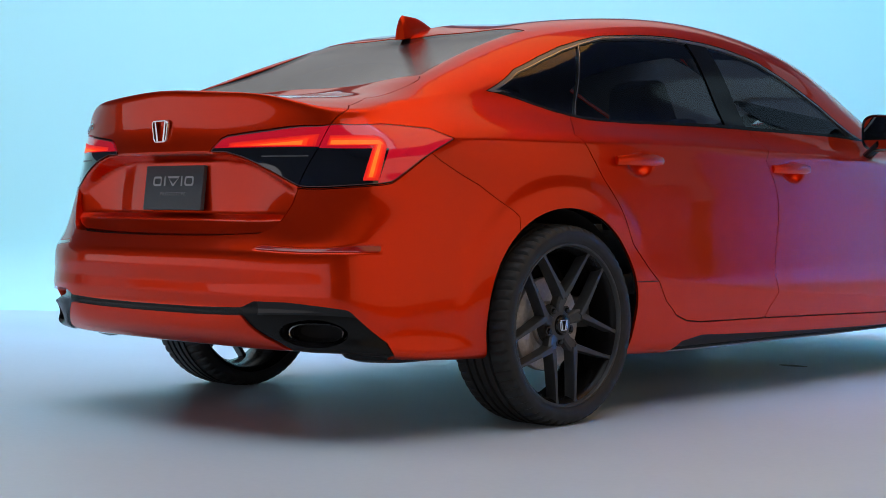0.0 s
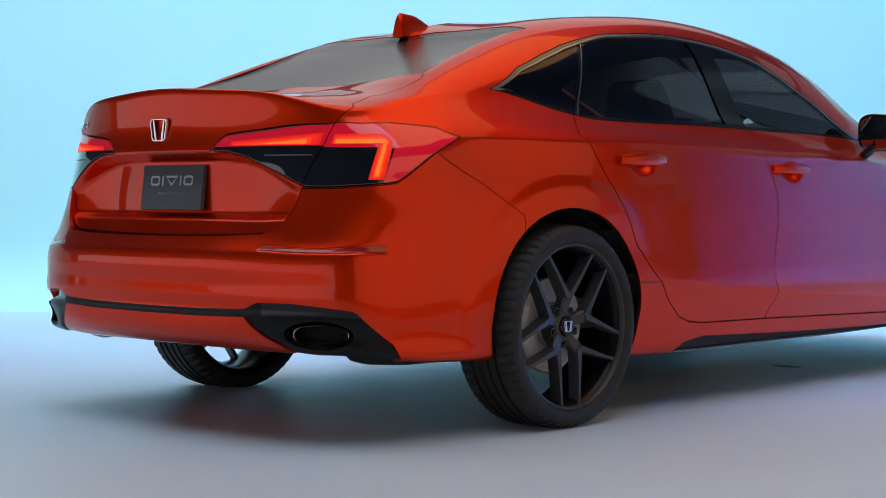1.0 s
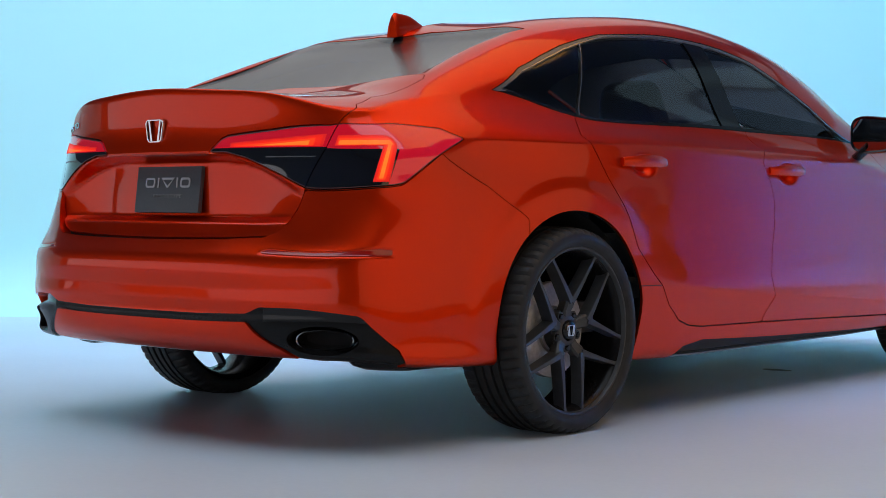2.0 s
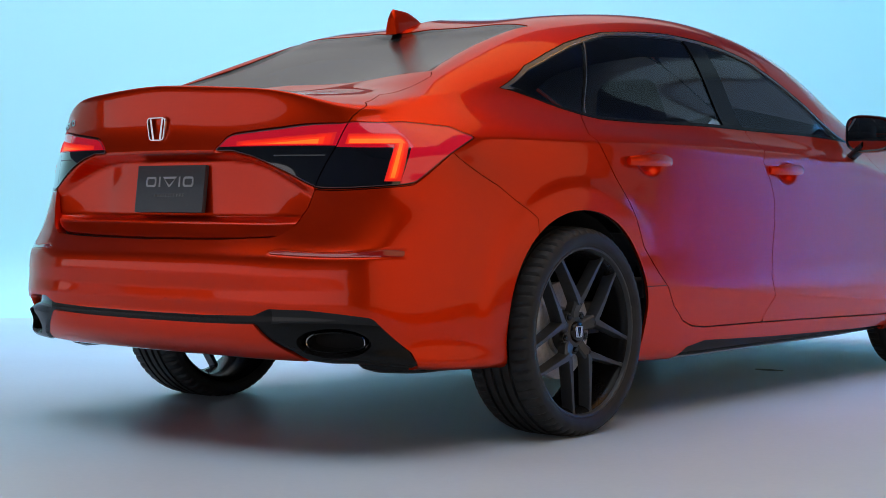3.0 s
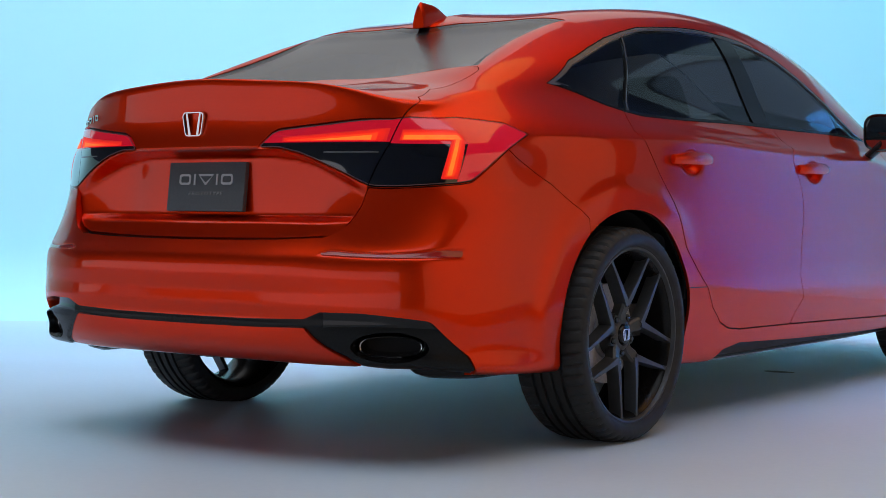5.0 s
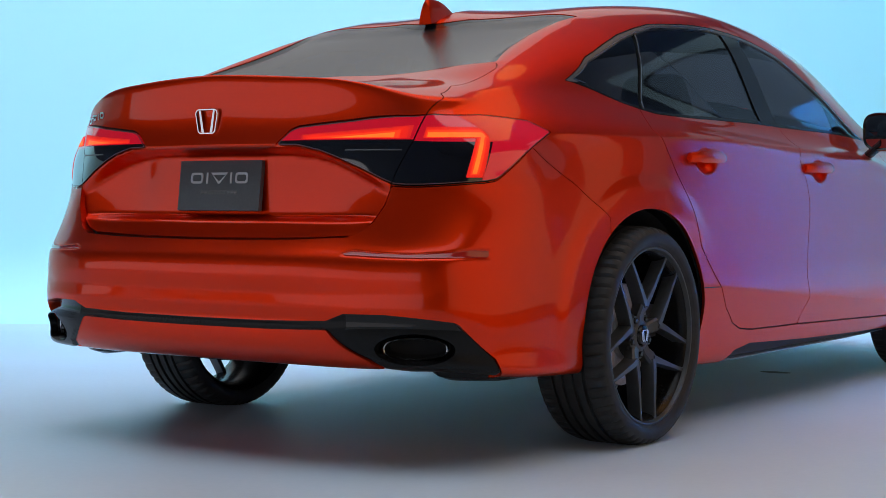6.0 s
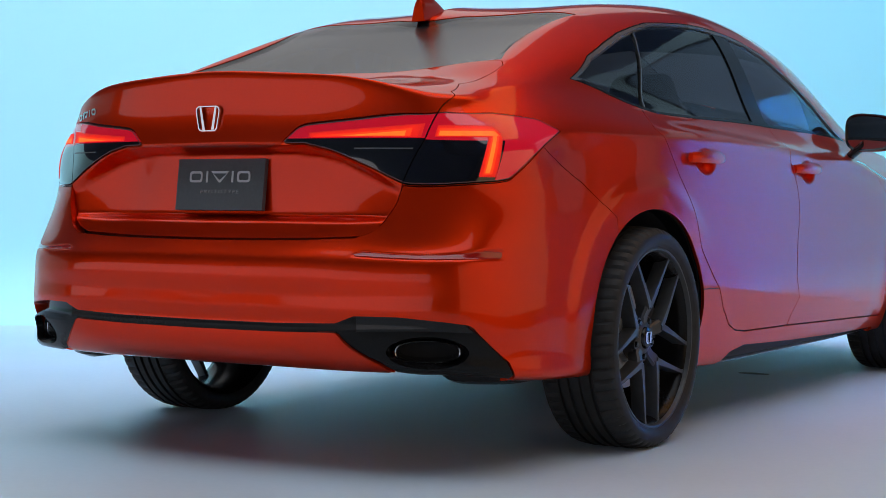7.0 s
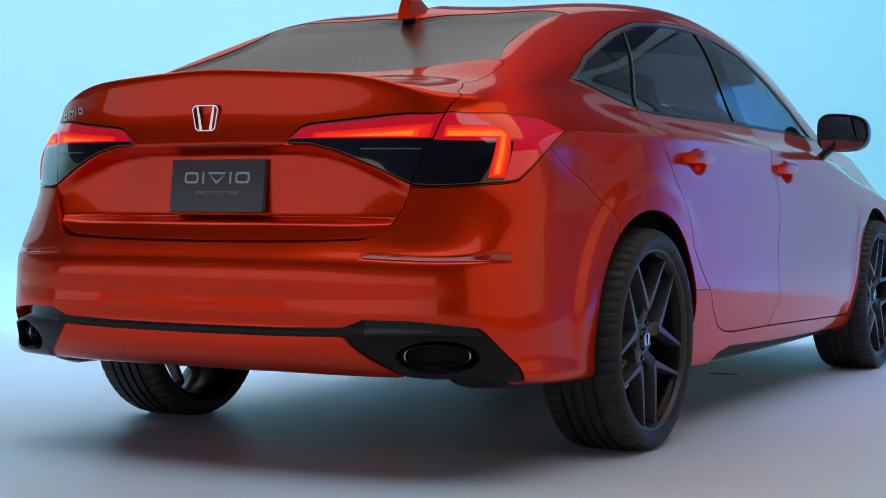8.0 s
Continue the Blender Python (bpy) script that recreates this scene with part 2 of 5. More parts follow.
def body_rails():
    r = [
        rail([(0, -0.86), (0.28, -0.85), (0.50, -0.81), (0.68, -0.75), (0.76, -0.66)], (0.272, 0.268, 0.262, 0.235, 0.20, 0.20, 0.22), 0.79, 0.79, 0.93),
        rail([(0, -0.918), (0.30, -0.905), (0.54, -0.872), (0.73, -0.815), (0.82, -0.69)], (0.280, 0.279, 0.283, 0.245, 0.20, 0.195, 0.20), 0.855, 0.858, 0.97),
        rail([(0, -0.976), (0.30, -0.963), (0.53, -0.922), (0.72, -0.835), (0.816, -0.72)], (0.325, 0.325, 0.325, 0.30, 0.30, 0.30, 0.30), 0.859, 0.887, 0.99),
        rail([(0, -0.985), (0.30, -0.972), (0.52, -0.942), (0.71, -0.86), (0.808, -0.745)], (0.388, 0.388, 0.388, 0.38, 0.37, 0.37, 0.38), 0.859, 0.902, 1.0),
        rail([(0, -0.99), (0.30, -0.977), (0.52, -0.945), (0.70, -0.868), (0.80, -0.755)], (0.48, 0.48, 0.48, 0.46, 0.44, 0.45, 0.46), 0.857, 0.911, 1.0),
        rail([(0, -0.985), (0.30, -0.972), (0.51, -0.938), (0.69, -0.862), (0.79, -0.755)], (0.565, 0.565, 0.565, 0.58, 0.60, 0.60, 0.54), 0.850, 0.914, 1.0),
        rail([(0, -0.962), (0.30, -0.948), (0.51, -0.91), (0.665, -0.845), (0.782, -0.735)], (0.612, 0.612, 0.612, 0.68, 0.72, 0.72, 0.60), 0.841, 0.915, 1.0),
        rail([(0, -0.925), (0.30, -0.912), (0.50, -0.872), (0.635, -0.82), (0.772, -0.70)], (0.74, 0.74, 0.74, 0.78, 0.81, 0.80, 0.64), 0.828, 0.909, 0.99),
        rail([(0, -0.925), (0.28, -0.91), (0.50, -0.862), (0.63, -0.795), (0.772, -0.69)], (0.855, 0.855, 0.845, 0.86, 0.872, 0.84, 0.67), 0.818, 0.901, 0.98),
        rail([(0, -0.911), (0.28, -0.896), (0.50, -0.844), (0.64, -0.77), (0.752, -0.665)], (0.94, 0.93, 0.92, 0.902, 0.906, 0.868, 0.69), 0.812, 0.894, 0.97),
        rail([(0, -0.914), (0.28, -0.899), (0.49, -0.840), (0.648, -0.745), (0.715, -0.63)], (1.04, 1.012, 0.965, 0.955, 0.938, 0.90, 0.71), 0.785, 0.866, 0.95),
        # belt and boot lip
        upper([(0, -0.90, 1.063), (0.28, -0.885, 1.052), (0.49, -0.822, 1.024), (0.66, -0.715, 0.990), (0.69, -0.60, 0.995), (0.735, -0.43, 1.008), (0.745, -0.1, 1.025), (0.778, 0.2, 1.003), (0.80, 0.6, 0.995), (0.815, 1.15, 0.982), (0.83, 1.95, 0.955), (0.80, 2.4, 0.925), (0.76, 2.9, 0.88), (0.66, 3.25, 0.79), (0.40, 3.45, 0.75), (0, 3.52, 0.74)]),
        # just above the lip, and the swell of the side glass
        upper([(0, -0.885, 1.064), (0.27, -0.865, 1.054), (0.47, -0.80, 1.030), (0.63, -0.69, 1.004), (0.675, -0.57, 1.015), (0.71, -0.43, 1.035), (0.715, -0.1, 1.075), (0.745, 0.2, 1.09), (0.755, 0.6, 1.13), (0.772, 1.15, 1.14), (0.80, 1.95, 1.03), (0.765, 2.4, 0.95), (0.70, 2.9, 0.905), (0.58, 3.18, 0.83), (0.33, 3.38, 0.79), (0, 3.45, 0.78)]),
        # top edge of the side glass
        upper([(0, -0.86, 1.065), (0.25, -0.83, 1.056), (0.44, -0.76, 1.036), (0.595, -0.64, 1.022), (0.645, -0.53, 1.036), (0.672, -0.43, 1.060), (0.68, -0.1, 1.138), (0.69, 0.2, 1.208), (0.683, 0.6, 1.30), (0.685, 1.15, 1.318), (0.745, 1.95, 1.10), (0.71, 2.4, 0.96), (0.60, 2.9, 0.93), (0.46, 3.1, 0.88), (0.25, 3.25, 0.85), (0, 3.32, 0.84)]),
        # roof rail
        upper([(0, -0.84, 1.066), (0.23, -0.80, 1.058), (0.40, -0.72, 1.044), (0.545, -0.60, 1.036), (0.595, -0.51, 1.052), (0.63, -0.43, 1.080), (0.615, -0.1, 1.188), (0.61, 0.2, 1.270), (0.605, 0.6, 1.354), (0.61, 1.15, 1.373), (0.685, 1.95, 1.163), (0.61, 2.4, 0.99), (0.47, 2.9, 0.95), (0.34, 3.05, 0.91), (0.18, 3.17, 0.885), (0, 3.22, 0.88)]),
        upper([(0, -0.82, 1.067), (0.13, -0.77, 1.064), (0.22, -0.68, 1.054), (0.29, -0.56, 1.054), (0.31, -0.49, 1.060), (0.33, -0.43, 1.074), (0.33, -0.1, 1.190), (0.33, 0.2, 1.318), (0.32, 0.6, 1.381), (0.31, 1.15, 1.400), (0.34, 1.95, 1.258), (0.33, 2.4, 1.06), (0.25, 2.9, 0.965), (0.18, 3.0, 0.94), (0.09, 3.08, 0.92), (0, 3.12, 0.915)]),
        upper([(0, -0.80, 1.068), (0, -0.75, 1.066), (0, -0.66, 1.058), (0, -0.55, 1.058), (0, -0.485, 1.064), (0, -0.43, 1.076), (0, -0.1, 1.200), (0, 0.2, 1.333), (0, 0.6, 1.392), (0, 1.15, 1.405), (0, 1.95, 1.288), (0, 2.4, 1.11), (0, 2.9, 0.97), (0, 2.96, 0.96), (0, 3.0, 0.94), (0, 3.04, 0.93)]),
    ]
    return np.array(r)


def body_grid(nu=470, nv=250, boot=False):
    """Points of the right half of the body, nv rows from sill to roof by nu columns from tail to nose, and the
    flat coordinates s (round the car) and v."""
    rails = body_rails()
    ul = np.linalg.norm(np.diff(rails[3:10], axis=1), axis=2).mean(0)
    vl = np.linalg.norm(np.diff(rails, axis=0), axis=2)[:, 3:10].mean(1)
    uk = np.concatenate([[0], np.cumsum(ul)])
    vk = np.concatenate([[0], np.cumsum(vl)])
    # finer columns at the tail
    us = uk[-1] * (np.linspace(0, 1, nu) ** 1.35)
    vs = np.concatenate([np.linspace(0, 1.12, nv - 60, endpoint=False), np.linspace(1.12, vk[-1], 60)])
    g = spline(vk, rails, vs)                 # nv x 16 x 3
    # the tail's middle is the mirror line, so its rails run on to the far side
    far = g[:, 3:0:-1] * np.array((-1, 1, 1))
    g = spline(np.concatenate([-uk[3:0:-1], uk]), np.concatenate([far, g], 1).transpose(1, 0, 2), us)  # nu x nv x 3
    g = g.transpose(1, 0, 2)
    g[:, 0, 0] = 0
    g[:, -1, 0] = 0
    s, v = np.meshgrid(us, vs)
    # fair the quarter, deck sides and roof
    mask = np.maximum(smooth(0.58, 0.95, s) * smooth(0.785, 0.86, v) * smooth(4.4, 3.6, s), smooth(0.94, 1.03, v) * smooth(0.9, 0.8, s))[..., None]
    mask[-1] = 0
    mask[:, 0] = 0
    for _ in range(60):
        f = g.copy()
        f[:, 1:-1] = 0.25 * g[:, :-2] + 0.5 * g[:, 1:-1] + 0.25 * g[:, 2:]
        h = f.copy()
        h[1:-1] = 0.25 * f[:-2] + 0.5 * f[1:-1] + 0.25 * f[2:]
        g = g * (1 - mask) + h * mask
    # and the deck once more
    mask = (smooth(0.985, 1.06, v) * smooth(1.25, 1.0, s))[..., None]
    mask[-1] = 0
    mask[:, 0] = 0
    for _ in range(220):
        f = g.copy()
        f[:, 1:-1] = 0.25 * g[:, :-2] + 0.5 * g[:, 1:-1] + 0.25 * g[:, 2:]
        h = f.copy()
        h[1:-1] = 0.25 * f[:-2] + 0.5 * f[1:-1] + 0.25 * f[2:]
        g = g * (1 - mask) + h * mask
    # fair the flank lengthwise from the corner to the rear door
    mask = (smooth(0.82, 1.0, s) * smooth(2.8, 2.2, s))[..., None]
    for _ in range(140):
        f = g.copy()
        f[:, 1:-1] = 0.25 * g[:, :-2] + 0.5 * g[:, 1:-1] + 0.25 * g[:, 2:]
        g = g * (1 - mask) + f * mask
    return shape_details(g, s, v, boot), s, v


# outlines on the skin in its own flat coordinates (s round the car, v up the car), right half
TAIL = [(0.256, 0.715), (0.301, 0.741), (0.323, 0.746), (0.474, 0.756), (0.652, 0.772), (0.694, 0.783), (0.842, 0.795), (1.057, 0.789), (1.155, 0.763), (0.986, 0.686), (0.893, 0.640), (0.859, 0.638), (0.636, 0.647), (0.622, 0.649), (0.479, 0.680), (0.390, 0.703), (0.325, 0.714)]
BOOT = [(-0.1, 0.528), (0.34, 0.534), (0.479, 0.540), (0.524, 0.556), (0.555, 0.575), (0.599, 0.612), (0.622, 0.649), (0.666, 0.726), (0.677, 0.779), (0.682, 0.82), (0.69, 0.975), (0.766, 1.086), (1.011, 1.123), (1.196, 1.162), (1.235, 1.19), (1.22, 1.45), (1.2, 1.95), (-0.1, 1.95)]
BLACK_TRIM = [(-0.1, 0.2275), (0.25, 0.228), (0.447, 0.233), (0.496, 0.250), (0.593, 0.249), (0.761, 0.234), (0.773, 0.228), (0.857, 0.136), (0.855, 0.05), (0.60, 0.02), (0.534, 0.06), (0.52, 0.11), (0.492, 0.150), (0.450, 0.215), (0.25, 0.2105), (-0.1, 0.210)]
VALANCE = [(-0.1, 0.2078), (0.25, 0.2083), (0.449, 0.2125), (0.488, 0.148), (0.516, 0.108), (0.53, 0.05), (0.52, -0.1), (-0.1, -0.1)]
BUMPER = [(-0.1, 0.525), (0.34, 0.531), (0.479, 0.537), (0.524, 0.553), (0.557, 0.572), (0.602, 0.610), (0.624, 0.645), (0.636, 0.643), (0.859, 0.634), (0.893, 0.636), (0.986, 0.682), (1.045, 0.712), (1.079, 0.691), (1.235, 0.617), (1.38, 0.51), (1.38, -0.1), (-0.1, -0.1)]
REFLECTOR = [(0.487, 0.470), (0.515, 0.492), (0.837, 0.462), (0.890, 0.450), (0.890, 0.416), (0.84, 0.420), (0.497, 0.452)]
REAR_DOOR = [(1.74, 0.885), (1.666, 0.794), (1.689, 0.768), (1.722, 0.707), (1.767, 0.628), (1.857, 0.496), (1.914, 0.414), (2.009, 0.338), (2.056, 0.303), (2.105, 0.229), (2.178, 0.166), (2.244, 0.147), (2.333, 0.141), (2.728, 0.137), (2.784, 0.232), (2.75, 0.31), (2.758, 0.38), (2.777, 0.459), (2.774, 0.527), (2.75, 0.622), (2.715, 0.727), (2.757, 0.797), (2.721, 0.864), (2.731, 0.90), (1.75, 0.90)]
FRONT_DOOR = [(2.731, 0.90), (2.721, 0.864), (2.757, 0.797), (2.715, 0.727), (2.75, 0.622), (2.774, 0.527), (2.777, 0.459), (2.758, 0.38), (2.75, 0.31), (2.784, 0.232), (2.728, 0.137), (3.892, 0.118), (3.875, 0.242), (3.919, 0.379), (3.986, 0.519), (3.903, 0.648), (3.763, 0.764), (3.70, 0.85), (3.56, 0.90)]
SIDE_GLASS = [(1.404, 0.976), (1.560, 1.065), (1.695, 1.088), (1.816, 1.101), (1.928, 1.104), (2.037, 1.104), (2.165, 1.090), (2.343, 1.078), (2.53, 1.067), (2.722, 1.061), (2.913, 1.053), (3.078, 1.025), (3.25, 0.986), (3.446, 0.920), (3.56, 0.888), (3.481, 0.888), (2.927, 0.879), (2.498, 0.876), (2.103, 0.868), (1.815, 0.865), (1.737, 0.873), (1.657, 0.886), (1.59, 0.903), (1.50, 0.935)]
REAR_GLASS = [(1.252, 1.203), (1.30, 1.222), (1.342, 1.237), (1.434, 1.258), (1.528, 1.266), (1.623, 1.262), (1.70, 1.249), (1.80, 1.226), (1.795, 1.414), (1.78, 1.637), (1.74, 1.72), (1.715, 1.95), (1.23, 1.95), (1.24, 1.4)]
SPLIT = [(0.6, 0.60), (0.622, 0.649), (0.666, 0.726), (0.677, 0.779), (0.69, 0.84)]
SILL = [(2.15, 0.02), (2.180, 0.063), (2.238, 0.098), (2.349, 0.110), (2.843, 0.098), (3.372, 0.090), (3.85, 0.085), (3.90, 0.02)]


REAR_AXLE = 0.015


def shape_details(g, s, v, boot):
    x, y, z = g[..., 0].copy(), g[..., 1].copy(), g[..., 2].copy()
    shape = x.shape
    # flared lips of the wheel arches, each a flat band with a soft shoulder
    for yw in (REAR_AXLE, 2.735):
        r = np.hypot(y - yw, z - 0.325)
        g[..., 0] += np.where(x > 0.6, (0.003 * smooth(0.53, 0.405, r) + 0.005 * smooth(0.485, 0.430, r)) * np.where(y > yw, smooth(0.54, 0.70, z), smooth(0.15, 0.40, z)), 0)
    # lower flank: upright down to a falling crease, then tucked in towards the sill
    zl = np.interp(y, [0.2, 0.46, 1.2, 2.1, 2.6], [0.470, 0.452, 0.388, 0.325, 0.285])
    swell = np.interp(y, [0.30, 0.62, 1.2, 2.1, 2.40, 2.55], [0.0, 0.008, 0.012, 0.019, 0.012, 0.0])
    rise = np.where(z > zl, np.clip((0.62 - z) / (0.62 - zl), 0, 1) ** 1.5, np.clip((z - 0.20) / (zl - 0.20), 0, 1))
    g[..., 0] += np.where(x > 0.6, swell * rise, 0)
    # shoulder crease along the flank
    zc = np.interp(y, [-0.43, 0.4, 1.15, 1.95, 3.0], [0.908, 0.912, 0.908, 0.876, 0.83])
    crease = 0.006 * np.exp(-np.abs(z - zc) / 0.022) * smooth(-0.50, -0.30, y) * (x > 0.6) * smooth(3.2, 2.6, y)
    g[..., 0] += crease
    # facets across the bumper: a shallow wedge between two creases, then an undercut over the black trim
    facets = np.interp(z, [0.388, 0.402, 0.436, 0.474, 0.516, 0.578, 0.60], [0.000, 0.0035, -0.0012, 0.0022, -0.0006, 0.0, 0.0])
    g[..., 1] += facets * smooth(0.80, 0.62, s) * (v < 0.6)
    # bowls behind the door handles
    for y0, z0 in ((0.385, 0.853), (1.308, 0.836)):
        r = np.hypot((y - y0) / 0.072, (z - z0 + 0.010) / 0.044)
        g[..., 0] -= np.where(x > 0.6, 0.021 * smooth(1.0, 0.40, r), 0)
    sv = np.stack([s.ravel(), v.ravel()], 1)
    # the rear screen: one evenly curved sheet, lying lower than its pillars
    f = poly_dist(sv, REAR_GLASS).reshape(shape)
    k = (f > 0.0) & (s < 1.75)
    def terms(x, y):
        return np.stack([np.ones_like(x), y, y * y, x * x, x * x * y], -1)
    fit = np.linalg.lstsq(terms(x[k], y[k]), z[k], rcond=None)[0]
    sheet = terms(x, y) @ fit - 0.011
    w = smooth(-0.035, 0.03, f) * smooth(1.86, 1.66, s) * smooth(1.15, 1.26, s)
    g[..., 2] += np.where(f > -0.04, (sheet - z) * w, 0)
    # slot of the reflector in the bumper
    f = poly_dist(sv, REFLECTOR).reshape(shape)
    hollow = 0.0035 * smooth(-0.002, 0.006, f)
    g[..., 1] += hollow * 0.8
    g[..., 0] -= hollow * 0.5 * (x > 0.45)
    if boot:
        # number plate bay: a crisp ledge in the middle, slanting facets under the lamps
        depth = np.interp(z, [0.60, 0.625, 0.655, 0.663, 0.670, 0.70, 0.80, 0.90], [0.052, 0.051, 0.048, 0.048, 0.060, 0.070, 0.072, 0.074])
        top = np.interp(s, [0, 0.22, 0.325, 0.39, 0.479, 0.622, 0.70], [0.863, 0.863, 0.860, 0.845, 0.810, 0.758, 0.73])
        width = np.interp(s, [0, 0.20, 0.34, 0.70], [0.012, 0.014, 0.022, 0.03])
        ramp = np.clip((top - z) / width, 0, 1) * (1 - 0.92 * smooth(0.30, 0.68, s))
        y80 = np.array([np.interp(0.80, z[:120, k], y[:120, k]) for k in range(shape[1])])[None, :]
        w = smooth(0.664, 0.676, z)
        bay = (y + depth) * (1 - w) + (y80 + 0.074 + 0.03 * (z - 0.80)) * w
        g[..., 1] += np.where(v < 0.80, (bay - y) * ramp, 0)
    return g


def normals(g):
    du = np.gradient(g, axis=1)
    dv = np.gradient(g, axis=0)
    n = np.cross(du, dv)
    return n / np.maximum(np.linalg.norm(n, axis=2, keepdims=True), 1e-9)


class Skin:
    """Triangles with their own normals, which can be trimmed along the zero line of any function."""

    def __init__(self, v, n, uv, t):
        self.v, self.n, self.uv, self.t = v, n, uv, t

    def trim(self, f):
        """The part where f > 0."""
        sgn = f > 0
        k = sgn[self.t].sum(1)
        keep = [self.t[k == 3]]
        vs, ns, us = [self.v], [self.n], [self.uv]
        base = len(self.v)
        cache = {}
        tris = []
        extra = []

        def cut(a, b):
            key = (a, b) if a < b else (b, a)
            if key not in cache:
                cache[key] = base + len(extra)
                extra.append(key)
            return cache[key]
        for tri in self.t[(k == 1) | (k == 2)]:
            tri = [int(q) for q in tri]
            for i in range(3):
                a, b, c = tri[i], tri[(i + 1) % 3], tri[(i + 2) % 3]
                if sgn[a] and not sgn[b] and not sgn[c]:
                    tris.append((a, cut(a, b), cut(a, c)))
                    break
                if not sgn[a] and sgn[b] and sgn[c]:
                    p, q = cut(a, b), cut(a, c)
                    tris += [(p, b, c), (p, c, q)]
                    break
        if extra:
            e = np.array(extra)
            w = (f[e[:, 0]] / (f[e[:, 0]] - f[e[:, 1]]))[:, None]
            for l in (vs, ns, us):
                l.append(l[0][e[:, 0]] * (1 - w) + l[0][e[:, 1]] * w)
        t = np.concatenate(keep + ([np.array(tris)] if tris else []))
        v, n, u = np.concatenate(vs), np.concatenate(ns), np.concatenate(us)
        used, inv = np.unique(t, return_inverse=True)
        return Skin(v[used], n[used], u[used], inv.reshape(-1, 3))

    def mirrored(self):
        m = np.array([-1, 1, 1])
        return Skin(self.v * m, self.n * m, self.uv.copy(), self.t[:, ::-1].copy())

    def plus(self, o):
        k = len(self.v)
        return Skin(np.concatenate([self.v, o.v]), np.concatenate([self.n, o.n]), np.concatenate([self.uv, o.uv]), np.concatenate([self.t, o.t + k]))

    def offset(self, d):
        return Skin(self.v + self.n * d, self.n, self.uv, self.t)

    def edged(self, depth, back=False):
        """With its rims turned inwards by depth; back: and closed behind."""
        n = self.n / np.maximum(np.linalg.norm(self.n, axis=1, keepdims=True), 1e-9)
        e = np.concatenate([self.t[:, [0, 1]], self.t[:, [1, 2]], self.t[:, [2, 0]]])
        key = np.sort(e, 1)
        _, idx, cnt = np.unique(key, axis=0, return_index=True, return_counts=True)
        rim = e[idx[cnt == 1]]
        # the seam in the middle of the car and the hidden underside stay open
        rim = rim[~((np.abs(self.v[rim[:, 0], 0]) < 1e-6) & (np.abs(self.v[rim[:, 1], 0]) < 1e-6))]
        a, b = rim[:, 0], rim[:, 1]
        k = len(self.v)
        m = len(rim)
        p = np.concatenate([self.v[a], self.v[b], self.v[b] - n[b] * depth, self.v[a] - n[a] * depth])
        fn = np.cross(self.v[b] - self.v[a], -n[a])
        fn = -fn / np.maximum(np.linalg.norm(fn, axis=1, keepdims=True), 1e-9)
        i = np.arange(m) + k
        quads = np.concatenate([np.stack([i + m, i, i + 3 * m], 1), np.stack([i + m, i + 3 * m, i + 2 * m], 1)])
        v, nn, u, t = [self.v, p], [n, np.tile(fn, (4, 1))], [self.uv, self.uv[np.concatenate([a, b, b, a])]], [self.t, quads]
        if back:
            j = k + 4 * m
            v.append(self.v - n * depth)
            nn.append(-n)
            u.append(self.uv)
            t.append(self.t[:, ::-1] + j)
        return Skin(np.concatenate(v), np.concatenate(nn), np.concatenate(u), np.concatenate(t))


def body_skin(boot=False):
    g, s, v = body_grid(boot=boot)
    n = normals(g)
    nv, nu = s.shape
    i = np.arange(nv * nu).reshape(nv, nu)
    a, b, c, d = i[:-1, :-1].ravel(), i[:-1, 1:].ravel(), i[1:, 1:].ravel(), i[1:, :-1].ravel()
    t = np.concatenate([np.stack([a, b, c], 1), np.stack([a, c, d], 1)])
    return Skin(g.reshape(-1, 3), n.reshape(-1, 3), np.stack([s.ravel(), v.ravel()], 1), t)
# ---- end of body surface ----


